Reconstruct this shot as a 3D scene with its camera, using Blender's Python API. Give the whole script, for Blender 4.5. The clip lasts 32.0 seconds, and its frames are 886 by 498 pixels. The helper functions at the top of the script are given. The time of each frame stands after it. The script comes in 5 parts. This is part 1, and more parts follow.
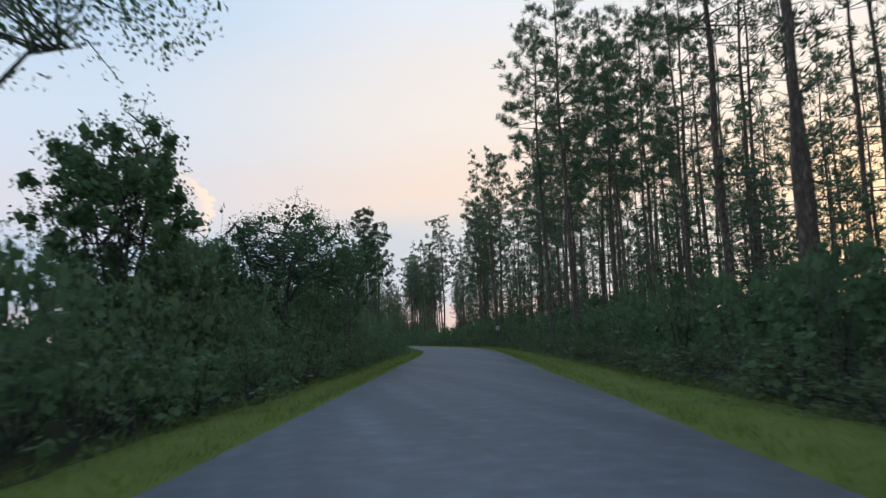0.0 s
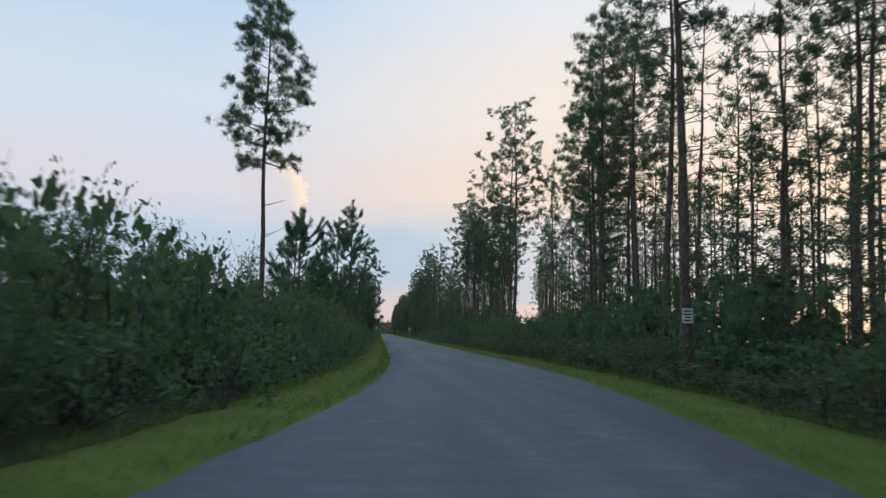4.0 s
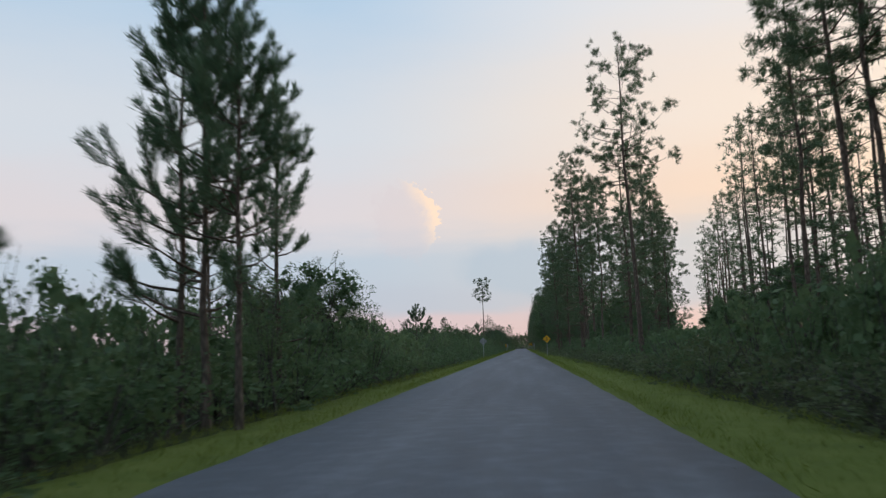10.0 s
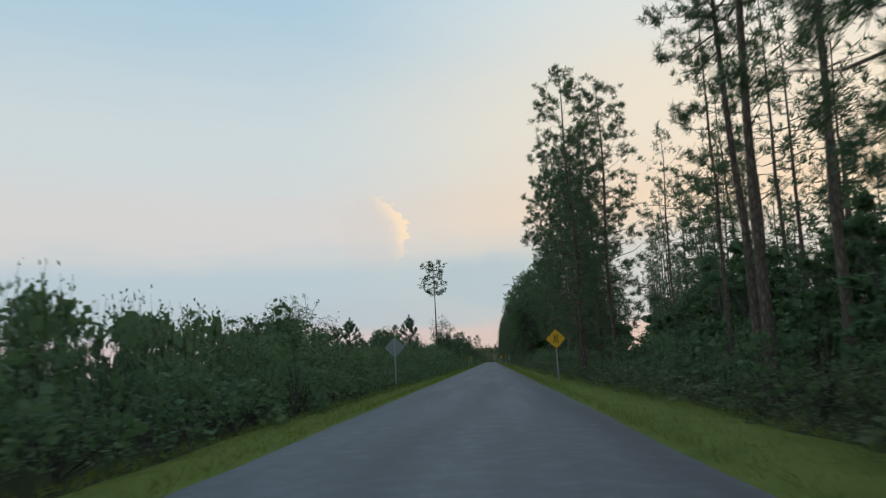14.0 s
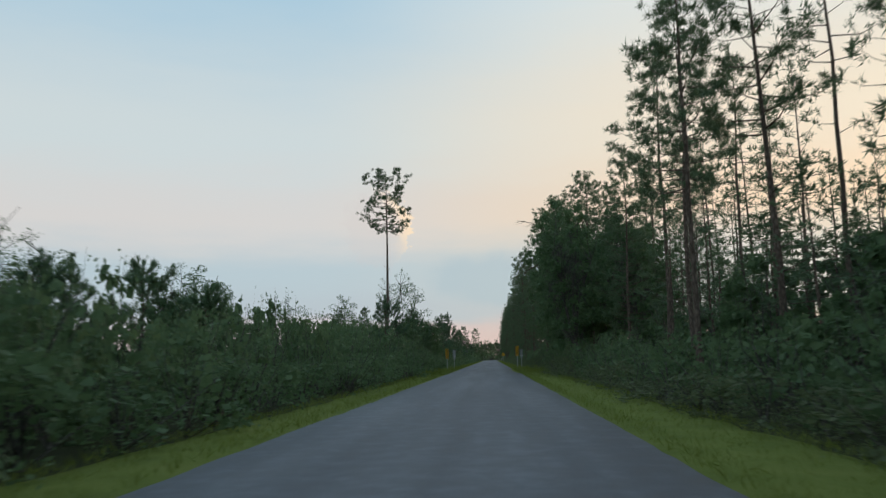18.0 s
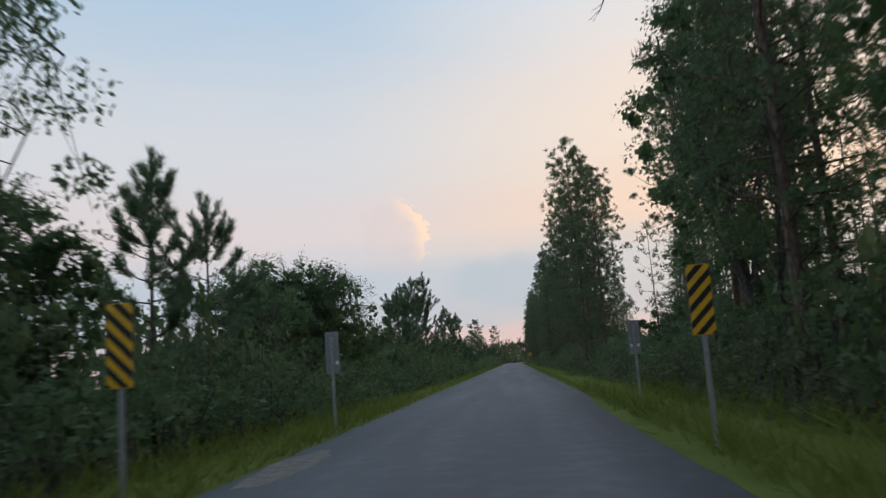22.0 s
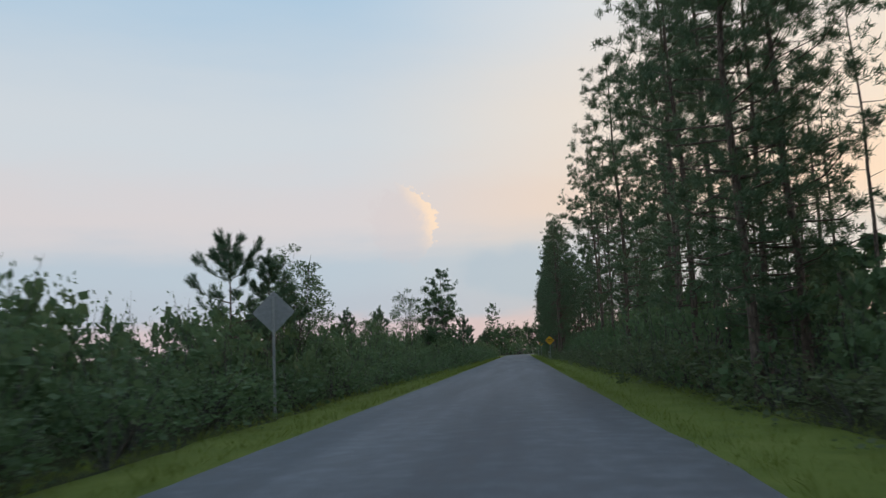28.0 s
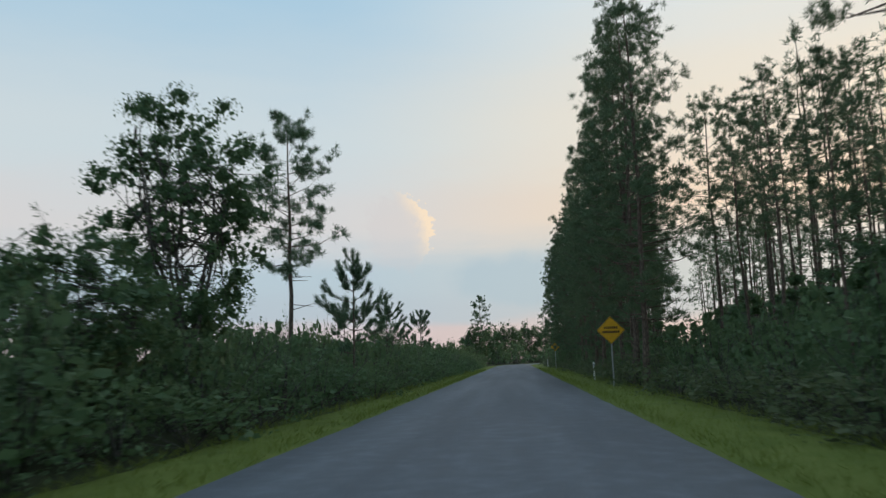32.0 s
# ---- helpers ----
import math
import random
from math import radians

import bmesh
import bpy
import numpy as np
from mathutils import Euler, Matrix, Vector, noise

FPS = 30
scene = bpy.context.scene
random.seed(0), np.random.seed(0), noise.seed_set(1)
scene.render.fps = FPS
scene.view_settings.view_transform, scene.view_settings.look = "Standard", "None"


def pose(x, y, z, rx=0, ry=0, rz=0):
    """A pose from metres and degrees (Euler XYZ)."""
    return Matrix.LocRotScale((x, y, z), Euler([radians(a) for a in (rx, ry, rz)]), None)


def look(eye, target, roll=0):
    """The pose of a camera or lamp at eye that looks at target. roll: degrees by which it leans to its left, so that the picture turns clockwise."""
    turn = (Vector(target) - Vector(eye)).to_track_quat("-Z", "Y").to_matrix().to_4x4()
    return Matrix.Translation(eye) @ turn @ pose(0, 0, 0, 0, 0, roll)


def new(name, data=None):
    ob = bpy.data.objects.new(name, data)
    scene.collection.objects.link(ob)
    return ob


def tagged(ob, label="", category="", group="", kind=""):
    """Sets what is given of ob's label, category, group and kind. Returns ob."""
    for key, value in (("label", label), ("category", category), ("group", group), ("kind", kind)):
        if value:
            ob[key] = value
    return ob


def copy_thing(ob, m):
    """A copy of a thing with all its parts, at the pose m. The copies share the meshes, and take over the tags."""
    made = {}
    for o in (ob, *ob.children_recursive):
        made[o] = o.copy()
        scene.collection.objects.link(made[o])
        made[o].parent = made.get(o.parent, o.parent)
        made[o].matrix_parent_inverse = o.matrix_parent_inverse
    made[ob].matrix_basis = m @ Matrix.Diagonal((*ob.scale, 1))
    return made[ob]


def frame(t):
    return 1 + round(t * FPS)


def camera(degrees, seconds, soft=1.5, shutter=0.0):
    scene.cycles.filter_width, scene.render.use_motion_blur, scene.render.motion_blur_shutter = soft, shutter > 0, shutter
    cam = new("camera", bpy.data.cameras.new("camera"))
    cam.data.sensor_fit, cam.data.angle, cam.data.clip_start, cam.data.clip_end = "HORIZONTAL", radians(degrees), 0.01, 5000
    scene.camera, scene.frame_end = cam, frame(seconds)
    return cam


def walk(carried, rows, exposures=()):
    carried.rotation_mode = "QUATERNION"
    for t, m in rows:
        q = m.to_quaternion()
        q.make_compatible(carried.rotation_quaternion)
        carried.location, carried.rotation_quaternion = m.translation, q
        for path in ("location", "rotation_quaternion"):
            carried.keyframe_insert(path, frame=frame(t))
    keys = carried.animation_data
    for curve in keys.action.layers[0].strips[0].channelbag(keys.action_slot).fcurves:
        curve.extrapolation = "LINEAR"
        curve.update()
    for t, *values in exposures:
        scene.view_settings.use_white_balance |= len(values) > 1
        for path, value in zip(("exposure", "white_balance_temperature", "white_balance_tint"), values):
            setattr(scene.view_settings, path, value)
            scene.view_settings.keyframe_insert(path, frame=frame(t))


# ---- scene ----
# ---- camera and its drive ----
cam = camera(58.8, 32.0, 1.3, 0.25)
EYE = 1.3
PATH = [
    (0.0, -17.17, -102.34, -10.44, 6.40, 2.44),
    (0.5, -15.53, -94.62, -10.06, 6.38, 2.61),
    (1.0, -13.92, -86.86, -9.70, 6.31, 2.53),
    (1.5, -12.29, -79.00, -9.35, 6.33, 1.95),
    (2.0, -10.65, -71.04, -9.01, 6.35, 1.35),
    (2.5, -9.01, -63.14, -8.43, 6.32, 0.66),
    (3.0, -7.42, -55.44, -7.54, 6.32, 0.09),
    (3.5, -5.91, -47.73, -6.32, 6.28, -0.74),
    (4.0, -4.47, -39.97, -4.61, 6.14, -1.61),
    (4.5, -3.07, -32.22, -2.58, 6.00, -2.32),
    (6.5, -0.13, 0.00, 4.49, 5.99, 0.74),
    (7.0, -0.06, 8.05, 5.00, 6.36, 1.51),
    (7.5, -0.02, 16.03, 5.22, 6.58, 1.93),
    (8.0, -0.06, 23.96, 5.21, 6.65, 1.88),
    (8.5, -0.08, 32.01, 5.38, 6.78, 2.21),
    (9.0, -0.02, 40.14, 5.66, 6.92, 2.25),
    (9.5, -0.01, 48.10, 5.83, 7.05, 2.38),
    (10.0, -0.02, 56.05, 5.73, 7.31, 2.18),
    (10.5, -0.07, 64.05, 5.12, 7.53, 1.91),
    (11.0, -0.07, 72.11, 4.24, 7.73, 1.78),
    (11.5, -0.05, 80.22, 3.35, 7.89, 1.54),
    (12.0, -0.05, 88.25, 2.84, 8.02, 1.93),
    (12.5, -0.01, 96.44, 2.75, 8.10, 2.04),
    (13.0, -0.06, 104.55, 2.98, 8.16, 2.23),
    (13.5, -0.11, 112.57, 3.24, 8.19, 2.73),
    (14.0, -0.16, 120.58, 3.53, 8.22, 3.07),
    (14.5, -0.23, 128.49, 3.60, 8.20, 3.26),
    (16.5, 0.06, 163.75, 3.28, 8.31, 1.52),
    (17.0, 0.02, 172.02, 3.29, 8.23, 1.35),
    (17.5, -0.04, 180.19, 3.35, 8.12, 1.29),
    (18.0, -0.07, 188.24, 3.52, 7.95, 1.24),
    (18.5, -0.07, 196.37, 3.77, 7.87, 1.26),
    (19.0, -0.08, 204.55, 4.02, 7.93, 1.46),
    (19.5, -0.08, 213.08, 4.29, 8.09, 1.89),
    (20.0, -0.04, 221.47, 4.54, 8.30, 2.68),
    (20.5, -0.01, 229.62, 4.77, 8.48, 2.97),
    (21.0, -0.01, 237.76, 4.95, 8.46, 3.22),
    (21.5, -0.02, 246.14, 5.12, 8.48, 3.60),
    (22.0, -0.05, 254.43, 5.21, 8.38, 4.04),
    (22.5, -0.10, 262.69, 5.23, 8.25, 4.58),
    (23.0, -0.12, 271.05, 5.05, 8.01, 4.80),
    (23.5, -0.14, 279.84, 4.90, 7.86, 4.51),
    (24.0, -0.19, 288.75, 4.72, 7.63, 3.78),
    (24.5, -0.17, 296.96, 4.70, 7.57, 3.13),
    (25.0, -0.14, 304.67, 4.78, 7.63, 2.55),
    (25.5, -0.06, 312.16, 5.03, 7.70, 2.47),
    (26.0, 0.02, 319.80, 5.32, 7.73, 2.84),
    (26.5, 0.07, 327.58, 5.65, 7.70, 3.19),
    (28.5, 0.11, 358.00, 5.37, 7.55, 2.34),
    (29.0, 0.15, 366.11, 5.00, 7.54, 2.13),
    (29.5, 0.14, 374.25, 4.80, 7.58, 2.00),
    (30.0, 0.05, 382.42, 4.65, 7.59, 1.85),
    (30.5, -0.03, 390.47, 4.64, 7.65, 1.85),
    (31.0, -0.12, 398.70, 4.76, 7.76, 1.77),
    (31.5, -0.20, 407.06, 4.94, 7.89, 1.90),
    (32.0, -0.27, 415.30, 5.25, 8.10, 2.07),
]
walk(cam, [(t, pose(x, y, EYE, 90 + pitch, roll, yaw)) for t, x, y, yaw, pitch, roll in PATH],
     [(0, 0.17, 5900, 8), (4.5, 0.12, 6050, 8), (7, 0.12, 6250, 10), (9, 0.12, 6350, 13), (11, 0.02, 6450, 6), (14, 0.0, 6500, 2), (16.5, 0.0, 6500, 1), (18.5, 0.0, 6450, 2), (20, 0.0, 6600, 9), (22, 0.05, 6650, 12), (24, 0.02, 6500, 9), (28, 0.0, 6450, 8), (30, 0.0, 6400, 6), (32, 0.0, 6300, 2)])

# ---- sky, sun, exposure ----
SUN_YAW, SUN_UP = -40.0, 6.0  # degrees right of the straight road, and above the horizon


def nodes_of(tree):
    """Short forms for making nodes and links in a node tree."""
    def make(kind, values=None, **settings):
        n = tree.nodes.new(kind)
        if "operation" in settings:
            n.operation = settings["operation"]
        if "use_clamp" in settings:
            n.use_clamp = settings["use_clamp"]
        if "data_type" in settings:
            n.data_type, n.blend_type = settings["data_type"], settings["blend_type"]
        if "interpolation_type" in settings:
            n.interpolation_type = settings["interpolation_type"]
        if "feature" in settings:
            n.feature = settings["feature"]
        for key, value in (values or {}).items():
            if isinstance(value, bpy.types.NodeSocket):
                tree.links.new(value, n.inputs[key])
            else:
                n.inputs[key].default_value = value
        return n

    def calc(op, a, b=0.0, c=0.0, clamp=False):
        n = make("ShaderNodeMath", {0: a, 1: b, 2: c}, operation=op, use_clamp=clamp)
        return n.outputs[0]

    def ramp(fac, stops, interpolation="LINEAR"):
        n = make("ShaderNodeValToRGB", {0: fac})
        n.color_ramp.interpolation = interpolation
        while len(n.color_ramp.elements) < len(stops):
            n.color_ramp.elements.new(0.5)
        for e, (pos, col) in zip(n.color_ramp.elements, stops):
            e.position, e.color = pos, (*col, 1)
        return n.outputs[0]

    def mix(fac, a, b, blend="MIX"):
        n = make("ShaderNodeMix", {0: fac, 6: a, 7: b}, data_type="RGBA", blend_type=blend)
        return n.outputs[2]

    return make, calc, ramp, mix


def srgb(r, g, b):
    """Linear colour of a display colour 0..255."""
    return tuple(((v / 255 + 0.055) / 1.055) ** 2.4 if v > 10 else v / 255 / 12.92 for v in (r, g, b))


def build_world():
    world = bpy.data.worlds.new("evening_sky")
    world.use_nodes = True
    tree = world.node_tree
    tree.nodes.clear()
    make, calc, ramp, mix = nodes_of(tree)
    way = make("ShaderNodeTexCoord").outputs["Generated"]
    axes = make("ShaderNodeSeparateXYZ", {0: way})
    x, y, z = axes.outputs
    up = calc("MULTIPLY", calc("ARCSINE", z), 180 / math.pi)          # degrees above the horizon
    side = calc("MULTIPLY", calc("ARCTAN2", x, y), 180 / math.pi)     # degrees right of the road
    soft = make("ShaderNodeTexNoise", {"Vector": make("ShaderNodeVectorMath", {0: way, 1: (4.4, 4.4, 20.7)}, operation="MULTIPLY").outputs[0], "Scale": 1.6, "Detail": 5.0, "Roughness": 0.55}).outputs["Fac"]
    shifted = calc("ADD", up, calc("MULTIPLY", calc("SUBTRACT", soft, 0.5), 2.7))
    height = calc("DIVIDE", shifted, 90.0, clamp=True)
    # away from the sun: pink rim, blue-grey bank, pale rose, blue above
    cool = ramp(height, [(0.000, srgb(205, 186, 190)), (0.020, srgb(206, 188, 194)), (0.037, srgb(180, 188, 202)), (0.068, srgb(182, 194, 207)), (0.109, srgb(214, 206, 208)), (0.174, srgb(206, 211, 217)), (0.307, srgb(172, 198, 220)), (1.000, srgb(178, 200, 226))], "EASE")
    # towards the sun: pink rim, grey-blue bank, peach, cream above
    warm = ramp(height, [(0.000, srgb(218, 184, 176)), (0.020, srgb(214, 188, 184)), (0.037, srgb(190, 190, 196)), (0.075, srgb(202, 198, 197)), (0.116, srgb(239, 209, 184)), (0.181, srgb(239, 220, 202)), (0.307, srgb(222, 224, 227)), (1.000, srgb(184, 204, 224))], "EASE")
    sun_side = calc("MULTIPLY_ADD", calc("COSINE", calc("MULTIPLY", calc("SUBTRACT", side, -SUN_YAW - 8), math.pi / 180)), 1.0, 0.0)
    toward = make("ShaderNodeMapRange", {0: sun_side, 1: 0.69, 2: 1.0, 3: 0.0, 4: 1.0}, interpolation_type="SMOOTHSTEP").outputs[0]
    base = mix(toward, cool, warm)
    # orange glow low over the hidden sun
    sun_way = Vector((math.sin(radians(-SUN_YAW)) * math.cos(radians(SUN_UP)), math.cos(radians(-SUN_YAW)) * math.cos(radians(SUN_UP)), math.sin(radians(SUN_UP))))
    near_sun = make("ShaderNodeVectorMath", {0: way, 1: sun_way}, operation="DOT_PRODUCT").outputs["Value"]
    glow = calc("POWER", calc("MAXIMUM", near_sun, 0.0), 190.0)
    base = mix(calc("MULTIPLY", glow, 0.6), base, (*srgb(255, 190, 112), 1))
    # the away side of the sky is dimmer
    back = make("ShaderNodeMapRange", {0: sun_side, 1: -1.0, 2: 0.4, 3: 0.95, 4: 1.0}).outputs[0]
    base = mix(1.0, base, make("ShaderNodeCombineColor", {0: back, 1: back, 2: back}).outputs[0], "MULTIPLY")
    # one lit cumulus tower ahead, and a low grey bank beside it
    lump = make("ShaderNodeTexNoise", {"Vector": way, "Scale": 92.0, "Detail": 6.0, "Roughness": 0.62}).outputs["Fac"]
    big = make("ShaderNodeTexNoise", {"Vector": way, "Scale": 22.0, "Detail": 4.0}).outputs["Fac"]
    du = calc("DIVIDE", calc("SUBTRACT", side, -8.1), 2.75)
    dv = calc("DIVIDE", calc("SUBTRACT", up, 9.35), 3.15)
    wob = calc("MULTIPLY_ADD", lump, 0.9, -0.45)
    wob = calc("ADD", wob, calc("MULTIPLY_ADD", big, 0.5, -0.25))
    rad = calc("ADD", calc("SQRT", calc("ADD", calc("MULTIPLY", du, du), calc("MULTIPLY", dv, dv))), wob)
    body = make("ShaderNodeMapRange", {0: rad, 1: 1.0, 2: 0.75, 3: 0.0, 4: 1.0}, interpolation_type="SMOOTHSTEP").outputs[0]
    rim = make("ShaderNodeMapRange", {0: rad, 1: 0.22, 2: 0.88, 3: 0.0, 4: 1.0}, interpolation_type="SMOOTHSTEP").outputs[0]
    rim = calc("MULTIPLY", rim, make("ShaderNodeMapRange", {0: rad, 1: 1.0, 2: 0.9, 3: 0.0, 4: 1.0}, interpolation_type="SMOOTHSTEP").outputs[0])
    lit = make("ShaderNodeMapRange", {0: calc("ADD", calc("MULTIPLY", du, 0.95), calc("MULTIPLY", dv, 0.35)), 1: 0.1, 2: 0.85, 3: 0.0, 4: 1.0}, interpolation_type="SMOOTHSTEP").outputs[0]
    lit = calc("MULTIPLY", lit, make("ShaderNodeMapRange", {0: dv, 1: -1.0, 2: 0.1, 3: 0.15, 4: 1.0}, interpolation_type="SMOOTHSTEP").outputs[0])
    base = mix(calc("MULTIPLY", body, 0.16), base, (*srgb(205, 188, 192), 1))
    base = mix(calc("MULTIPLY", calc("MULTIPLY", rim, lit), 0.85), base, (*srgb(255, 222, 190), 1))
    bank_u = calc("DIVIDE", calc("SUBTRACT", side, 0.7), 5.8)
    bank_v = calc("DIVIDE", calc("SUBTRACT", up, 5.6), 2.3)
    bank_r = calc("ADD", calc("SQRT", calc("ADD", calc("MULTIPLY", bank_u, bank_u), calc("MULTIPLY", bank_v, bank_v))), calc("MULTIPLY_ADD", big, 0.7, -0.35))
    bank = make("ShaderNodeMapRange", {0: bank_r, 1: 1.05, 2: 0.55, 3: 0.0, 4: 0.7}, interpolation_type="SMOOTHSTEP").outputs[0]
    base = mix(bank, base, (*srgb(172, 186, 200), 1))
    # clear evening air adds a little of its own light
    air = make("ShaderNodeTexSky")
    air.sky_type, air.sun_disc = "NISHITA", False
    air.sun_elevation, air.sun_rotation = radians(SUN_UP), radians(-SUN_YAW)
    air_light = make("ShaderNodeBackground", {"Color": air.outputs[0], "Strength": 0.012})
    veil = make("ShaderNodeBackground", {"Color": base, "Strength": 1.0})
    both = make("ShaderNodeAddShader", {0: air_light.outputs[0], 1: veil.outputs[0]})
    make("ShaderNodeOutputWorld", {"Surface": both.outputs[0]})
    scene.world = world


build_world()
sun = new("sun", bpy.data.lights.new("sun", "SUN"))
sun.data.energy, sun.data.angle, sun.data.color = 0.8, radians(4), (1.0, 0.62, 0.34)
sun.matrix_world = look((0, 0, 60), (-60 * math.sin(radians(-SUN_YAW)), -60 * math.cos(radians(-SUN_YAW)), 60 - 60 * math.tan(radians(SUN_UP))))


# ---- materials ----
def material(name, rough=0.8, spec=0.3):
    m = bpy.data.materials.new(name)
    m.use_nodes = True
    tree = m.node_tree
    tree.nodes.clear()
    make, calc, ramp, mix = nodes_of(tree)
    shader = make("ShaderNodeBsdfPrincipled", {"Roughness": rough, "Specular IOR Level": spec})
    make("ShaderNodeOutputMaterial", {"Surface": shader.outputs[0]})
    return m, tree, shader, (make, calc, ramp, mix)


def noise_at(make, scale, detail=4.0, rough=0.55, stretch=None):
    place = make("ShaderNodeTexCoord").outputs["Object"]
    if stretch:
        place = make("ShaderNodeVectorMath", {0: place, 1: stretch}, operation="MULTIPLY").outputs[0]
    return make("ShaderNodeTexNoise", {"Vector": place, "Scale": scale, "Detail": detail, "Roughness": rough}).outputs["Fac"]


def foliage(name, dark, mid, pale, through_light=0.25, rough=0.6):
    """Leaves: three tones picked leaf by leaf, plant by plant and in patches; some light passes through."""
    m, tree, shader, (make, calc, ramp, mix) = material(name, rough, 0.25)
    leaf = make("ShaderNodeNewGeometry").outputs["Random Per Island"]
    plant = make("ShaderNodeObjectInfo").outputs["Random"]
    patch = noise_at(make, 0.7, 3.0)
    fine = noise_at(make, 16.0, 3.0, 0.65)
    tone = calc("ADD", calc("MULTIPLY", leaf, 0.22), calc("ADD", calc("MULTIPLY", plant, 0.2), calc("ADD", calc("MULTIPLY", patch, 0.46), calc("MULTIPLY", fine, 0.2))), clamp=True)
    colour = ramp(tone, [(0.15, dark), (0.52, mid), (0.95, pale)])
    tree.links.new(colour, shader.inputs["Base Color"])
    bump = make("ShaderNodeBump", {"Height": fine, "Strength": 0.35, "Distance": 0.04})
    tree.links.new(bump.outputs[0], shader.inputs["Normal"])
    thin = make("ShaderNodeBsdfTranslucent", {"Color": colour})
    out = [n for n in tree.nodes if n.type == "OUTPUT_MATERIAL"][0]
    both = make("ShaderNodeMixShader", {0: through_light, 1: shader.outputs[0], 2: thin.outputs[0]})
    tree.links.new(both.outputs[0], out.inputs["Surface"])
    return m


def bark(name, dark, pale, scale=9.0):
    m, tree, shader, (make, calc, ramp, mix) = material(name, 0.9, 0.15)
    plates = make("ShaderNodeTexVoronoi", {"Vector": make("ShaderNodeVectorMath", {0: make("ShaderNodeTexCoord").outputs["Object"], 1: (1, 1, 0.35)}, operation="MULTIPLY").outputs[0], "Scale": scale}, feature="DISTANCE_TO_EDGE").outputs["Distance"]
    grain = noise_at(make, 24.0, 5.0, 0.6, (1, 1, 0.25))
    fac = calc("ADD", calc("MULTIPLY", plates, 1.1), calc("MULTIPLY", grain, 0.55), clamp=True)
    tree.links.new(ramp(fac, [(0.15, dark), (0.8, pale)]), shader.inputs["Base Color"])
    bump = make("ShaderNodeBump", {"Height": fac, "Strength": 0.6, "Distance": 0.03})
    tree.links.new(bump.outputs[0], shader.inputs["Normal"])
    return m


def asphalt():
    m, tree, shader, (make, calc, ramp, mix) = material("asphalt", 0.75, 0.35)
    grit = noise_at(make, 130.0, 2.0, 0.7)
    mottled = noise_at(make, 2.2, 5.0, 0.6)
    lanes = noise_at(make, 0.9, 3.0, 0.5, (1.0, 0.06, 1.0))
    tone = calc("ADD", calc("MULTIPLY", grit, 0.32), calc("ADD", calc("MULTIPLY", mottled, 0.52), calc("MULTIPLY", lanes, 0.32)), clamp=True)
    colour = ramp(tone, [(0.44, (0.058, 0.065, 0.078)), (0.57, (0.094, 0.104, 0.122)), (0.72, (0.165, 0.178, 0.20))])
    tree.links.new(colour, shader.inputs["Base Color"])
    tree.links.new(ramp(mottled, [(0.3, (0.62,) * 3), (0.7, (0.85,) * 3)]), shader.inputs["Roughness"])
    bump = make("ShaderNodeBump", {"Height": grit, "Strength": 0.5, "Distance": 0.006})
    tree.links.new(bump.outputs[0], shader.inputs["Normal"])
    return m


def soil(name, stops, scale, fine, rough=0.95):
    m, tree, shader, (make, calc, ramp, mix) = material(name, rough, 0.1)
    a, b = noise_at(make, scale, 5.0, 0.6), noise_at(make, fine, 4.0, 0.7)
    tone = calc("ADD", calc("MULTIPLY", a, 0.6), calc("MULTIPLY", b, 0.4), clamp=True)
    tree.links.new(ramp(tone, stops), shader.inputs["Base Color"])
    bump = make("ShaderNodeBump", {"Height": b, "Strength": 0.7, "Distance": 0.04})
    tree.links.new(bump.outputs[0], shader.inputs["Normal"])
    return m


def plain(name, colour, rough=0.5, metal=0.0, vary=0.12, scale=14.0):
    """A made surface: even paint or metal with faint dirt and scuffs."""
    m, tree, shader, (make, calc, ramp, mix) = material(name, rough, 0.4)
    shader.inputs["Metallic"].default_value = metal
    n = noise_at(make, scale, 5.0, 0.65)
    tree.links.new(ramp(n, [(0.25, tuple(c * (1 - 2 * vary) for c in colour)), (0.7, colour)]), shader.inputs["Base Color"])
    tree.links.new(ramp(n, [(0.2, (min(1, rough + 0.15),) * 3), (0.8, (rough,) * 3)]), shader.inputs["Roughness"])
    return m


PINE = foliage("pine_needles", (0.057, 0.087, 0.053), (0.105, 0.161, 0.087), (0.161, 0.225, 0.118), 0.35)
PINE_YOUNG = foliage("young_pine_needles", (0.055, 0.098, 0.061), (0.106, 0.175, 0.098), (0.166, 0.238, 0.125), 0.35)
LEAF = foliage("broad_leaves", (0.052, 0.094, 0.049), (0.095, 0.156, 0.072), (0.15, 0.22, 0.098), 0.42)
SCRUB = foliage("shrub_leaves", (0.072, 0.118, 0.063), (0.114, 0.178, 0.084), (0.171, 0.236, 0.108), 0.45)
SCRUB_DRY = foliage("brownish_shrub_leaves", (0.071, 0.096, 0.05), (0.115, 0.148, 0.071), (0.17, 0.188, 0.092), 0.45)
GRASS = foliage("verge_grass", (0.092, 0.128, 0.022), (0.16, 0.205, 0.038), (0.24, 0.275, 0.07), 0.35)
BARK = bark("pine_bark", (0.055, 0.043, 0.036), (0.22, 0.17, 0.135))
BARK_GREY = bark("grey_bark", (0.045, 0.042, 0.038), (0.17, 0.16, 0.14), 14.0)
ASPHALT = asphalt()
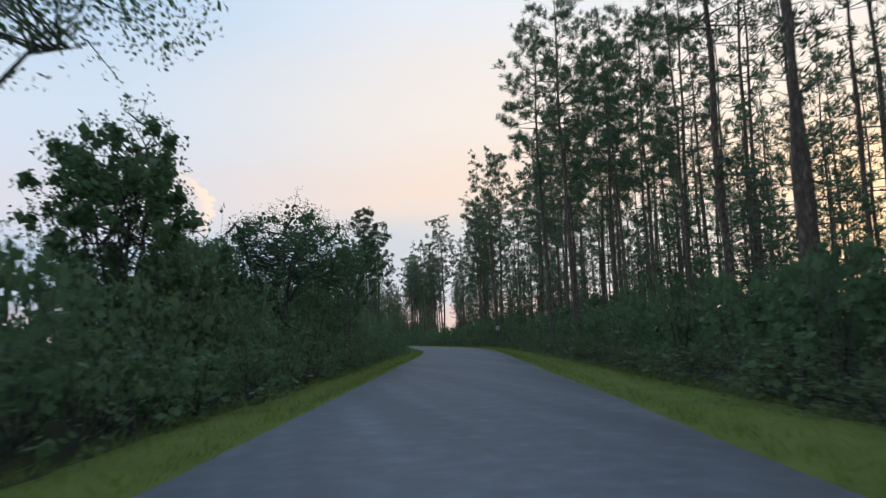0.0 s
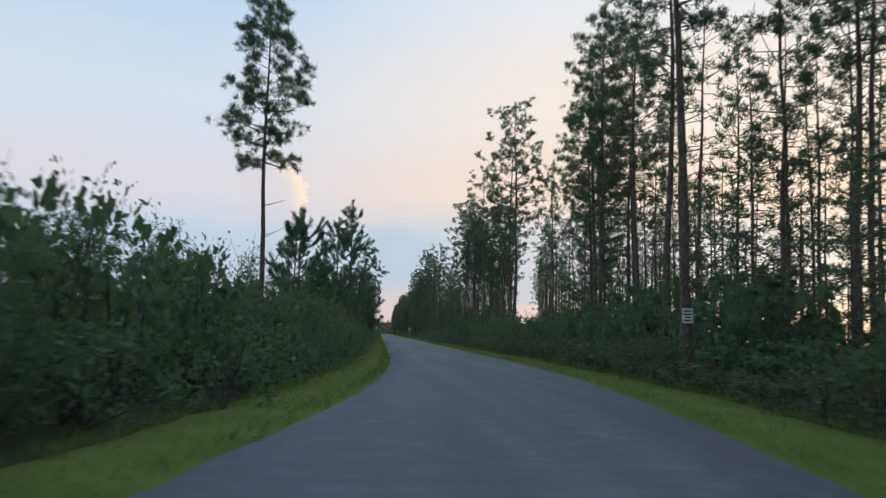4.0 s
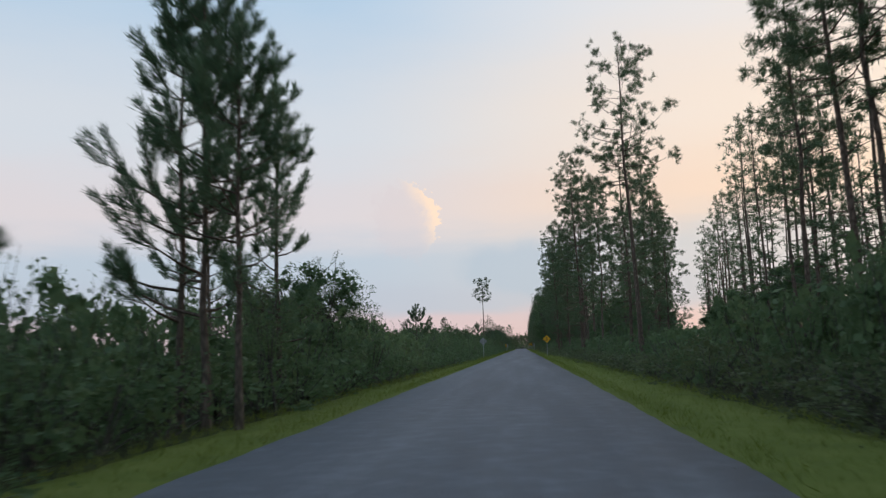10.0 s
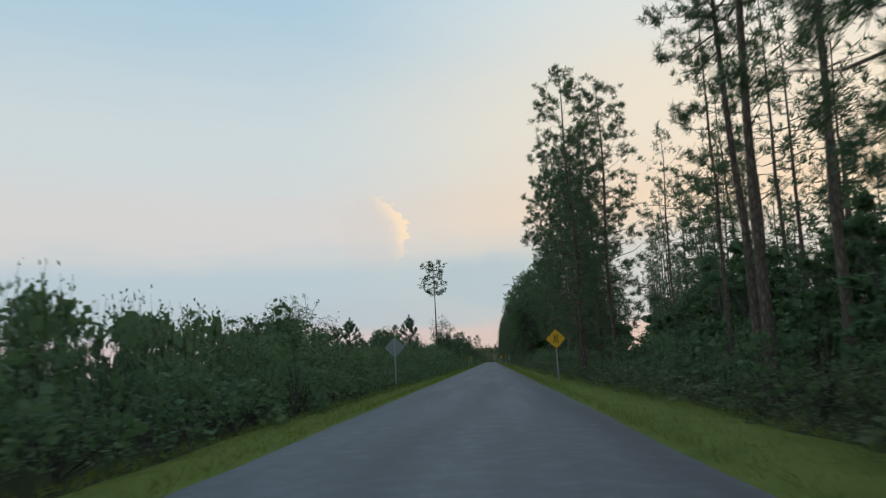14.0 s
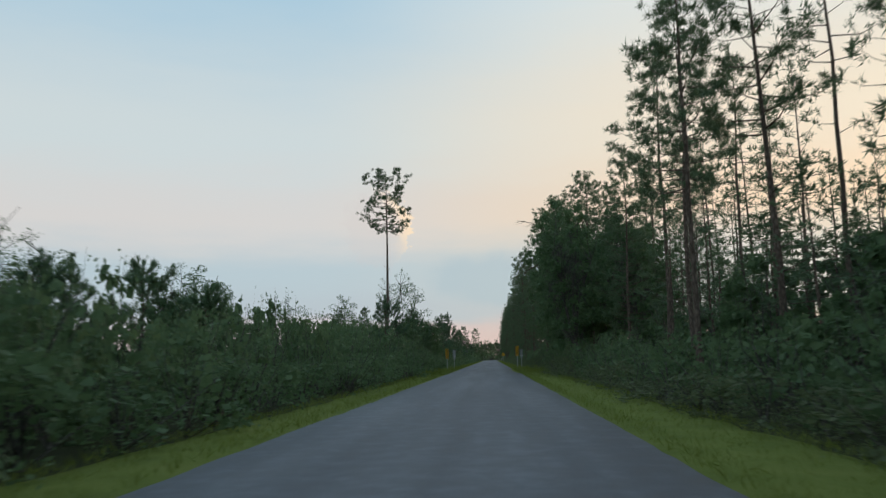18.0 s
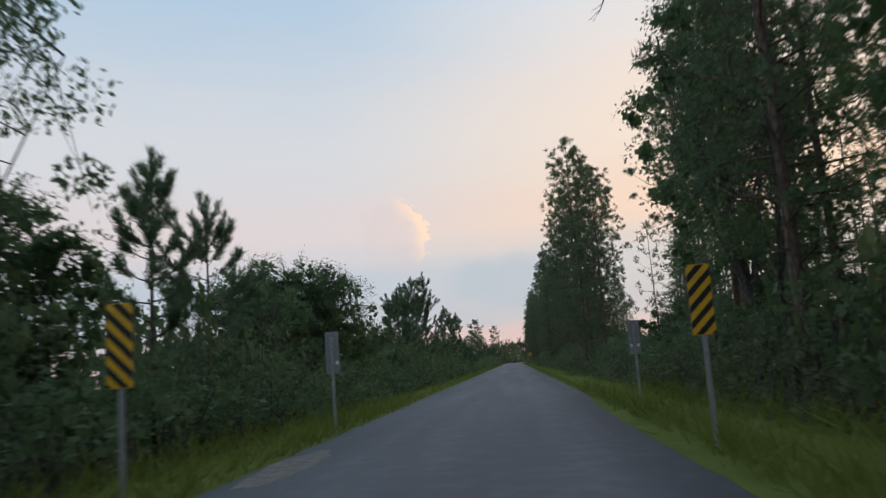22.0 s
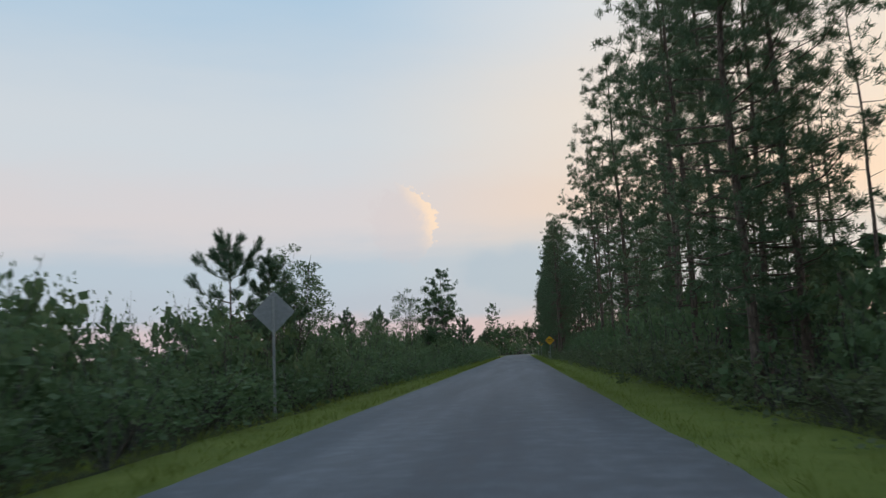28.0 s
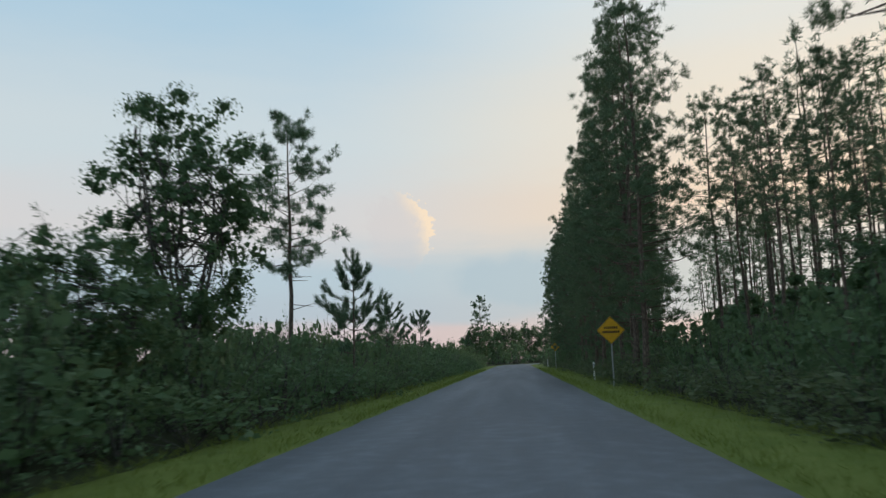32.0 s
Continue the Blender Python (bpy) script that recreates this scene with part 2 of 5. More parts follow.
FLOOR = soil("forest_floor", [(0.25, (0.018, 0.022, 0.010)), (0.55, (0.04, 0.046, 0.02)), (0.85, (0.075, 0.07, 0.035))], 0.35, 6.0)
TURF = soil("verge_turf", [(0.2, (0.055, 0.078, 0.02)), (0.5, (0.125, 0.158, 0.034)), (0.85, (0.215, 0.225, 0.07))], 0.9, 18.0)
SAND = soil("pale_sand", [(0.3, (0.13, 0.125, 0.115)), (0.7, (0.32, 0.30, 0.27))], 5.0, 40.0)
CONCRETE = soil("concrete", [(0.2, (0.2, 0.19, 0.17)), (0.8, (0.42, 0.41, 0.38))], 2.0, 25.0, 0.85)
YELLOW = plain("yellow_sheeting", (0.78, 0.42, 0.015), 0.45)
BLACK = plain("black_sheeting", (0.018, 0.016, 0.014), 0.5)
WHITE = plain("white_paint", (0.78, 0.78, 0.75), 0.5)
STEEL = plain("galvanized_steel", (0.42, 0.43, 0.43), 0.45, 0.7)
ALU = plain("bare_aluminium_back", (0.3, 0.31, 0.32), 0.55, 0.4)


# ---- mesh helpers ----
def mesh_of(name, verts, faces, mat, smooth=False):
    """A mesh from arrays: faces all of one size, or a list of such arrays; one material, or one for each array."""
    groups = faces if isinstance(faces, list) else [faces]
    groups = [np.asarray(g, np.int32) for g in groups]
    mats = mat if isinstance(mat, list) else [mat] * len(groups)
    me = bpy.data.meshes.new(name)
    verts = np.asarray(verts, np.float32)
    me.vertices.add(len(verts))
    me.vertices.foreach_set("co", verts.ravel())
    sizes = np.concatenate([np.full(len(g), g.shape[1], np.int32) for g in groups])
    me.loops.add(int(sizes.sum()))
    me.loops.foreach_set("vertex_index", np.concatenate([g.ravel() for g in groups]))
    me.polygons.add(len(sizes))
    me.polygons.foreach_set("loop_start", np.concatenate([[0], np.cumsum(sizes)[:-1]]).astype(np.int32))
    slots = []
    for q in mats:
        if q not in slots:
            slots.append(q)
            me.materials.append(q)
    me.polygons.foreach_set("material_index", np.concatenate([np.full(len(g), slots.index(q), np.int32) for g, q in zip(groups, mats)]))
    if smooth:
        me.polygons.foreach_set("use_smooth", np.ones(len(sizes), bool))
    me.update(calc_edges=True)
    return me


def part(name, bm, mat, parent, label=""):
    """One mesh object under a thing, from a bmesh or a mesh."""
    if isinstance(bm, bmesh.types.BMesh):
        me = bpy.data.meshes.new(name)
        bm.to_mesh(me)
        bm.free()
        me.materials.append(mat)
    else:
        me = bm
    ob = new(name, me)
    ob.parent = parent
    return tagged(ob, label)


class Heap:
    """Gathers vertices and faces of one kind to be made into one mesh."""

    def __init__(self):
        self.v, self.f, self.n = [], [], 0

    def add(self, v, f):
        v, f = np.asarray(v, np.float32), np.asarray(f, np.int64)
        self.v.append(v)
        self.f.append(f + self.n)
        self.n += len(v)

    def done(self):
        return np.concatenate(self.v), np.concatenate(self.f)


def unit(a):
    return a / np.maximum(np.linalg.norm(a, axis=-1, keepdims=True), 1e-9)


def tube(points, radii, sides=6):
    """Tapered tube along points: vertices and quads."""
    p, r = np.asarray(points, float), np.asarray(radii, float)
    way = unit(np.gradient(p, axis=0))
    ref = np.where(np.abs(way[:, 2:3]) > 0.9, [[1.0, 0, 0]], [[0, 0, 1.0]])
    a = unit(np.cross(way, ref))
    b = np.cross(way, a)
    ang = np.arange(sides) * 2 * math.pi / sides
    ring = a[:, None] * np.cos(ang)[None, :, None] + b[:, None] * np.sin(ang)[None, :, None]
    v = (p[:, None] + ring * r[:, None, None]).reshape(-1, 3)
    i, k = np.meshgrid(np.arange(len(p) - 1), np.arange(sides), indexing="ij")
    n = (k + 1) % sides
    f = np.stack([i * sides + k, i * sides + n, (i + 1) * sides + n, (i + 1) * sides + k], -1).reshape(-1, 4)
    return v, f


def needles(rng, centres, ways, count, length, width, spread):
    """Bundles of thin pointed blades round each centre, leaning to its way."""
    m = len(centres)
    d = unit(rng.normal(size=(m, count, 3)))
    d = unit(d * spread + ways[:, None])
    ln = length * rng.uniform(0.7, 1.15, (m, count, 1))
    w = unit(np.cross(d, rng.normal(size=(m, count, 3)))) * (width * rng.uniform(0.7, 1.2, (m, count, 1)))
    c = centres[:, None] + rng.normal(size=(m, count, 3)) * length * 0.16
    v = np.stack([c - w * 0.5 + d * ln * 0.12, c + w * 0.5 + d * ln * 0.12, c + d * ln], 2).reshape(-1, 3)
    return v, np.arange(len(v)).reshape(-1, 3)


def ball(rng, n, r, squash):
    """Points filling a flattened ball, thicker towards its skin."""
    return unit(rng.normal(size=(n, 3))) * rng.uniform(0.3, 1.0, (n, 1)) ** 0.45 * r * np.array([1.0, 1.0, squash])


def heart(rng, centre, r, count, leaf):
    """Larger inner leaves that thicken a clump behind its skin of small ones."""
    q = centre + unit(rng.normal(size=(count, 3))) * rng.uniform(0.0, 1.0, (count, 1)) ** 0.5 * r * 0.55
    return leaves(rng, q, leaf, 0.0, 0.8)


def leaves(rng, centres, size, flat=0.0, shape=0.55):
    """A small folded diamond leaf at each centre."""
    m = len(centres)
    d = unit(rng.normal(size=(m, 3)) * (1, 1, 1 - flat) + (0, 0, 0.15))
    s = unit(np.cross(d, rng.normal(size=(m, 3))))
    ln = size * rng.uniform(0.65, 1.25, (m, 1))
    v = np.stack([centres - d * ln * 0.5, centres + s * ln * shape * 0.5, centres + d * ln * 0.5, centres - s * ln * shape * 0.5], 1).reshape(-1, 3)
    return v, np.arange(len(v)).reshape(-1, 4)


# ---- plants ----
def pine(seed, tall, radius, crown_from, crown_wide, branches, per_branch, blades, tuft, width, top_sharp=1.0, upturn=0.35, dead=6):
    """A pine: trunk with its limbs, and a crown of needle tufts. Gives the two meshes' arrays."""
    rng = np.random.default_rng(seed)
    wood, crown = Heap(), Heap()
    k = 9
    zs = np.linspace(-0.15, tall, k)
    sway = np.cumsum(rng.normal(size=(k, 2)) * tall * 0.0035, 0)
    axis = np.column_stack([sway - sway[0], zs])
    taper = radius * (1 - 0.88 * np.linspace(0, 1, k) ** 1.15)
    taper[0] *= 1.35
    wood.add(*tube(axis, taper, 7))

    def on_axis(z):
        return np.array([np.interp(z, zs, axis[:, 0]), np.interp(z, zs, axis[:, 1]), z])

    spots, ways = [], []
    low = tall * crown_from
    for i in range(branches):
        u = (i + rng.uniform(0, 1)) / branches
        z = low + (tall * 0.985 - low) * u
        body = (1 - u) ** (0.75 * top_sharp) * (0.55 + 0.45 * min(1, u * 4)) + 0.06
        ln = crown_wide * body * rng.uniform(0.55, 1.2)
        az = i * 2.4 + rng.uniform(-0.6, 0.6)
        rise = -0.1 + 0.75 * u + rng.uniform(-0.15, 0.2)
        out = np.array([math.cos(az), math.sin(az), 0])
        p0 = on_axis(z)
        p1 = p0 + out * ln * 0.55 + np.array([0, 0, ln * 0.55 * rise])
        p2 = p0 + out * ln * 0.95 + np.array([0, 0, ln * (rise + upturn * 0.6)])
        r0 = max(0.008, radius * 0.30 * (1 - u) + 0.006) * min(1, ln / crown_wide + 0.3)
        wood.add(*tube([p0, p1, p2], [r0, r0 * 0.6, 0.005], 3))
        n = max(3, int(per_branch * (0.4 + 0.6 * ln / crown_wide)))
        knots = np.append(rng.uniform(0.5, 0.95, 1 + int(ln > 0.8) + int(ln > 1.6)), 1.0)  # needle clumps sit apart along the limb
        s = knots[rng.integers(len(knots), size=n)]
        s[0] = 1.0
        core = np.where(s[:, None] < 0.55, p0 + (p1 - p0) * (s[:, None] / 0.55), p1 + (p2 - p1) * ((s[:, None] - 0.55) / 0.45))
        off = np.clip(rng.normal(size=(len(knots), 3)), -1.3, 1.3) * (0.15 * ln, 0.15 * ln, 0.10 * ln)
        core = core + off[np.searchsorted(np.sort(knots), s) % len(knots)] * (s[:, None] < 1.0) + np.clip(rng.normal(size=(n, 3)), -1.6, 1.6) * (0.19, 0.19, 0.12)
        spots.append(core)
        ways.append(unit(out * 0.5 + np.array([0, 0, 0.55 + 0.5 * u]) + rng.normal(size=(n, 3)) * 0.3))
    tip = on_axis(tall) + np.array([[0, 0, -0.1], [0, 0, 0.02 * tall * 0.4], [0, 0, -0.35]])
    spots.append(tip)
    ways.append(np.tile([0, 0, 1.0], (3, 1)))
    crown.add(*needles(rng, np.concatenate(spots), np.concatenate(ways), blades, tuft, width, 1.35))
    for _ in range(dead):  # bare stubs under the crown
        z = rng.uniform(0.45 * low, low * 1.05)
        az, ln = rng.uniform(0, 6.28), rng.uniform(0.4, 1.5)
        p0 = on_axis(z)
        wood.add(*tube([p0, p0 + (ln * math.cos(az), ln * math.sin(az), ln * rng.uniform(-0.1, 0.45))], [0.022, 0.006], 3))
    return wood.done(), crown.done()


def young_pine(seed, tall, radius, crown_from, wide, whorls, arms, blades, tuft, width, sharp=0.9, thin=0.45, twigs=3):
    """A pine grown in the open: whorls of upcurved limbs, needles brushed forward along their outer part and twigs."""
    rng = np.random.default_rng(seed)
    wood, crown = Heap(), Heap()
    k = 9
    zs = np.linspace(-0.15, tall, k)
    sway = np.cumsum(rng.normal(size=(k, 2)) * tall * 0.003, 0)
    axis = np.column_stack([sway - sway[0], zs])
    taper = radius * (1 - 0.9 * np.linspace(0, 1, k))
    taper[0] *= 1.35
    wood.add(*tube(axis, taper, 7))
    spots, ways = [], []

    def brush(line, start, step):
        """Needle tufts along a limb from a share of its length to its tip."""
        seg = np.linalg.norm(np.diff(line, axis=0), axis=1)
        run = np.concatenate([[0], np.cumsum(seg)])
        s = np.append(np.arange(run[-1] * start, run[-1], step), run[-1])
        spots.append(np.column_stack([np.interp(s, run, line[:, j]) for j in range(3)]))
        d = np.column_stack([np.interp(s + 0.05, run, line[:, j]) - np.interp(s - 0.12, run, line[:, j]) for j in range(3)])
        ways.append(unit(d + (0, 0, 0.02)))

    low = tall * crown_from
    for i in range(whorls):
        u = i / whorls
        z0 = low + (tall * 0.97 - low) * u ** 0.9
        for j in range(max(2, arms + int(rng.integers(-1, 2)))):
            if u < 0.55 and rng.uniform() < 0.42:
                continue
            z = z0 + rng.uniform(-0.09, 0.09)
            az = j * 6.283 / arms + i * 0.9 + rng.uniform(-0.45, 0.45)
            ln = wide * ((1 - u) ** (1.0 * sharp) * (0.8 + 0.2 * min(1, u * 5)) + 0.07) * rng.uniform(0.45, 1.28)
            out = np.array([math.cos(az), math.sin(az), 0])
            side = np.array([-out[1], out[0], 0]) * rng.uniform(-0.2, 0.2)
            rise = 0.12 + 0.62 * u + rng.uniform(-0.14, 0.18)
            p0 = np.array([np.interp(z, zs, axis[:, 0]), np.interp(z, zs, axis[:, 1]), z])
            line = np.array([p0, p0 + (out + side) * ln * 0.38 + (0, 0, ln * 0.38 * rise), p0 + (out + side * 1.5) * ln * 0.72 + (0, 0, ln * 0.72 * (rise + 0.12)),
                             p0 + (out + side) * ln * 0.92 + (0, 0, ln * (rise + 0.42))])
            r0 = max(0.010, radius * 0.34 * (1 - u) + 0.006)
            wood.add(*tube(line, [r0, r0 * 0.75, r0 * 0.5, 0.006], 4))
            brush(line, thin if u < 0.5 else thin * 0.6, tuft * 0.42)
            for _ in range(twigs if ln > 0.5 else 0):
                s = rng.uniform(0.35, 0.9)
                q = line[1] + (line[2] - line[1]) * s if s < 0.6 else line[2] + (line[3] - line[2]) * (s - 0.5)
                way = unit(out + np.array([-out[1], out[0], 0]) * rng.choice([-1, 1]) * rng.uniform(0.5, 1.0) + (0, 0, rng.uniform(0.25, 0.8)))
                tl = ln * rng.uniform(0.22, 0.42)
                twig = np.array([q, q + way * tl * 0.6, q + way * tl + (0, 0, tl * 0.25)])
                wood.add(*tube(twig, [r0 * 0.4, r0 * 0.3, 0.004], 3))
                brush(twig, 0.35, tuft * 0.45)
    brush(axis[-3:], 0.45, tuft * 0.3)
    crown.add(*needles(rng, np.concatenate(spots), np.concatenate(ways), blades, tuft, width, 0.62))
    return wood.done(), crown.done()


def broadleaf(seed, tall, wide, clumps, per_clump, leaf, bare=0.3, radius=0.14, gap=0.0, wisps=0, core=0.85):
    """A round-headed tree: forked limbs and a head of leaf clumps with gaps."""
    rng = np.random.default_rng(seed)
    wood, crown = Heap(), Heap()
    fork = tall * (bare + 0.12)
    lean = rng.normal(size=2) * 0.04 * tall
    base = np.array([[0, 0, -0.15], [lean[0] * 0.4, lean[1] * 0.4, fork * 0.5], [lean[0], lean[1], fork]])
    wood.add(*tube(base, [radius * 1.3, radius, radius * 0.8], 7))
    limbs = []
    for i in range(6):
        az = i * 1.05 + rng.uniform(-0.4, 0.4)
        out = wide * rng.uniform(0.35, 0.75) * (0.3 if i == 5 else 1)
        end = np.array([lean[0] + out * math.cos(az), lean[1] + out * math.sin(az), tall * rng.uniform(0.62, 0.92)])
        mid = (base[2] + end) / 2 + rng.normal(size=3) * 0.08 * wide - (0, 0, 0.04 * tall)
        start = base[1] + (base[2] - base[1]) * rng.uniform(0.2, 1)
        wood.add(*tube([start, mid, end], [radius * 0.5, radius * 0.3, 0.012], 5))
        limbs.append((mid, end))
    mid_z, half = tall * (1 + bare) / 2, tall * (1 - bare) / 2
    for i in range(clumps):
        d = unit(rng.normal(size=3))
        reach = rng.uniform(0.35, 1.0) ** 0.6
        bump = 1 + 0.28 * math.sin(3 * d[0] + seed) * math.cos(4 * d[2] + 2 * d[1])
        c = np.array([lean[0] + d[0] * wide * reach * bump, lean[1] + d[1] * wide * reach * bump, mid_z + d[2] * half * reach * 0.92])
        if rng.uniform() < gap:
            continue
        mid, end = limbs[rng.integers(len(limbs))]
        root = mid + (end - mid) * rng.uniform(0, 1)
        wood.add(*tube([root, (root + c) / 2 + rng.normal(size=3) * 0.14, c], [radius * 0.2, radius * 0.11, 0.004], 3))
        r = wide * rng.uniform(0.18, 0.34)
        q = c + ball(rng, per_clump, r, 0.7)
        if core:
            crown.add(*heart(rng, c, r * core, 16, leaf * 2.4))
        crown.add(*leaves(rng, q, leaf))
    for i in range(wisps):  # loose sprays standing out of the head
        d = unit(rng.normal(size=3) + (0, 0, 0.7))
        c = np.array([d[0] * wide * 0.9, d[1] * wide * 0.9, mid_z + d[2] * half])
        c = c * (0.8, 0.8, 1.0) + (0.2 * lean[0], 0.2 * lean[1], 0)
        tip = c + d * wide * rng.uniform(0.12, 0.3)
        root = min((e for _, e in limbs), key=lambda e: np.linalg.norm(e - c))
        if np.linalg.norm(root - c) > 0.5 * wide:
            continue
        wood.add(*tube([root, c, tip], [0.022, 0.014, 0.004], 3))
        q = c + (tip - c) * rng.uniform(0, 1, (per_clump // 3, 1)) + rng.normal(size=(per_clump // 3, 3)) * 0.10
        crown.add(*leaves(rng, q, leaf * 0.85))
    return wood.done(), crown.done()


def with_bare_limbs(shape, seed, tall, reach, count):
    """The same tree with dead forked limbs standing out of its crown."""
    rng = np.random.default_rng(seed)
    wood = Heap()
    wood.add(*shape[0])
    for i in range(count):
        az = i * 6.283 / count + rng.uniform(-0.3, 0.3)
        out = np.array([math.cos(az), math.sin(az), 0])
        side = np.array([-out[1], out[0], 0])
        p = np.array([0, 0, tall * rng.uniform(0.62, 0.88)])
        way = unit(out + (0, 0, rng.uniform(0.0, 0.5)))
        line = [p]
        for _ in range(5):
            way = unit(way + side * rng.normal() * 0.22 + (0, 0, rng.normal() * 0.18))
            line.append(line[-1] + way * reach / 5)
        wood.add(*tube(line, [0.075, 0.06, 0.045, 0.03, 0.018, 0.006], 4))
        for q in line[2:]:
            for _ in range(3):
                d = unit(way + side * rng.normal() * 0.8 + (0, 0, rng.normal() * 0.6))
                ln = reach * rng.uniform(0.1, 0.26)
                mid = q + d * ln * 0.5 + rng.normal(size=3) * 0.06
                tip = q + d * ln
                wood.add(*tube([q, mid, tip], [0.02, 0.012, 0.003], 3))
                wood.add(*tube([mid, mid + unit(d + rng.normal(size=3) * 0.6) * ln * 0.45], [0.009, 0.003], 3))
    return wood.done(), shape[1]


def shrub(seed, tall, wide, clumps, per_clump, leaf, inner=10, coarse=2.1):
    """A thicket bush: stems from one root and leafy clumps with an uneven top."""
    rng = np.random.default_rng(seed)
    wood, crown = Heap(), Heap()
    foot = np.array([[0.03, 0, -0.05], [-0.015, 0.026, -0.05], [-0.015, -0.026, -0.05]])

    def stem(points, radii):
        v, f = tube([(0, 0, -0.05), *points], [0.03, *radii], 3)
        v[:3] = foot
        wood.add(v, f)

    for i in range(clumps):
        az, u = rng.uniform(0, 6.28), rng.uniform(0, 1)
        r = wide * (0.25 + 0.6 * rng.uniform() ** 0.6) * (1 - 0.45 * u)
        c = np.array([r * math.cos(az), r * math.sin(az), tall * (0.1 + 0.78 * u)])
        size = wide * rng.uniform(0.26, 0.42)
        q = c + ball(rng, per_clump, size * 1.15, 0.8)
        crown.add(*heart(rng, c + (0, 0, 0.05), size, inner, leaf * coarse))
        q[:, 2] = np.maximum(q[:, 2], 0.04)
        crown.add(*leaves(rng, q, leaf))
        if i % 4 == 0:
            stem([c * 0.6, c], [0.014, 0.005])
    for i in range(4):  # shoots above the rest
        c = np.array([*(rng.normal(size=2) * wide * 0.35), tall * 0.8])
        tip = c + (rng.normal() * 0.15, rng.normal() * 0.15, tall * rng.uniform(0.15, 0.32))
        stem([c, tip], [0.01, 0.003])
        n = max(6, per_clump // 3)
        crown.add(*leaves(rng, c + (tip - c) * rng.uniform(0, 1, (n, 1)) + rng.normal(size=(n, 3)) * 0.07, leaf * 0.8))
    wv, wf = wood.done()
    wv, back = np.unique(np.round(wv, 5), axis=0, return_inverse=True)
    return (wv, back.reshape(-1)[wf]), crown.done()


def tree_thing(name, shape, wood_mat, leaf_mat, label, category, group=""):
    """A tree or bush as a thing at the origin: an Empty with trunk and crown."""
    (wv, wf), (cv, cf) = shape
    top = new(name)
    top.empty_display_size = 0.3
    tagged(top, label, category, group)
    stem = "stem" if category == "shrub" else "trunk"
    part(stem, mesh_of(stem, wv, wf, wood_mat, True), None, top)
    part("crown", mesh_of("crown", cv, cf, leaf_mat), None, top)
    return top


def placed(x, y, z=0.0, turn=0.0, size=1.0, height=None):
    return Matrix.Translation((x, y, z)) @ Matrix.Rotation(turn, 4, "Z") @ Matrix.Diagonal((size, size, height or size, 1))


class Stand:
    """Many plants of a few shapes gathered into one object of kind stuff."""

    def __init__(self):
        self.wood, self.crown = Heap(), Heap()

    def add(self, shape, x, y, turn, size, height=None, z=0.0):
        c, s = math.cos(turn), math.sin(turn)
        m = np.array([[c * size, -s * size, 0], [s * size, c * size, 0], [0, 0, height or size]], np.float32)
        for heap, (v, f) in zip((self.wood, self.crown), shape):
            heap.add(v @ m.T + np.array([x, y, z], np.float32), f)

    def make(self, name, wood_mat, leaf_mat, label, category):
        wv, wf = self.wood.done()
        cv, cf = self.crown.done()
        me = mesh_of(name, np.concatenate([wv, cv]), [wf, cf + len(wv)], [wood_mat, leaf_mat])
        return tagged(new(name, me), label, category, "", "stuff")


# ---- ground, road, verges ----
STEP = 0.5
GRID = np.arange(-240.0, 960.0, STEP)


def heading_slope(y):
    """Sideways metres per metre ahead: bends left out of the old line, runs straight, bends right at the far end."""
    a = np.clip((y + 41.4) / 47.4, 0, 1)
    b = np.clip((y - 550.6) / 66.6, 0, 1)
    return 0.2068 * (1 - a * a * (3 - 2 * a)) + 0.608 * b * b * (3 - 2 * b)


CENTRE = np.cumsum(heading_slope(GRID)) * STEP
CENTRE -= np.interp(148.0, GRID, CENTRE)
EASE = np.clip((GRID + 50.3) / 50.3, 0, 1)
CENTRE += 0.3 - 1.1 * EASE * EASE * (3 - 2 * EASE)  # the car keeps nearer the right edge once the road runs straight


def road_x(y):
    return float(np.interp(y, GRID, CENTRE))


def wander(y, seed, size):
    """Slow uneven drift of an edge."""
    return size * (noise.noise((y * 0.11, seed, 0.0)) + 0.6 * noise.noise((y * 0.55, seed, 3.0)) + 0.35 * noise.noise((y * 1.9, seed, 7.0)))


LEFT_EDGE, RIGHT_EDGE = -3.08, 3.03
LEFT_VERGE, RIGHT_VERGE = -4.6, 5.0


def strip(name, mat, offsets, start, stop, step, label, category):
    """A long surface along the road: offsets(y) gives the cross-section as (sideways, height) pairs."""
    ys = np.arange(start, stop, step)
    rows = [[(road_x(y) + o, y, h) for o, h in offsets(y)] for y in ys]
    k = len(rows[0])
    v = np.array(rows).reshape(-1, 3)
    i, j = np.meshgrid(np.arange(len(ys) - 1), np.arange(k - 1), indexing="ij")
    f = np.stack([i * k + j, i * k + j + 1, (i + 1) * k + j + 1, (i + 1) * k + j], -1).reshape(-1, 4)
    return tagged(new(name, mesh_of(name, v, f, mat, True)), label, category, "", "structure")


def road_section(y):
    narrow = 0.3 * max(0.0, 1 - abs((y - 266.4) / 13.3) ** 4)  # the little bridge
    l, r = LEFT_EDGE + wander(y, 1.0, 0.09), RIGHT_EDGE - narrow + wander(y, 5.0, 0.09)
    return [(l, -0.05), (l + 0.03, 0.0), (l * 0.5, 0.025), (0, 0.035), (r * 0.5, 0.025), (r - 0.03, 0.0), (r, -0.05)]


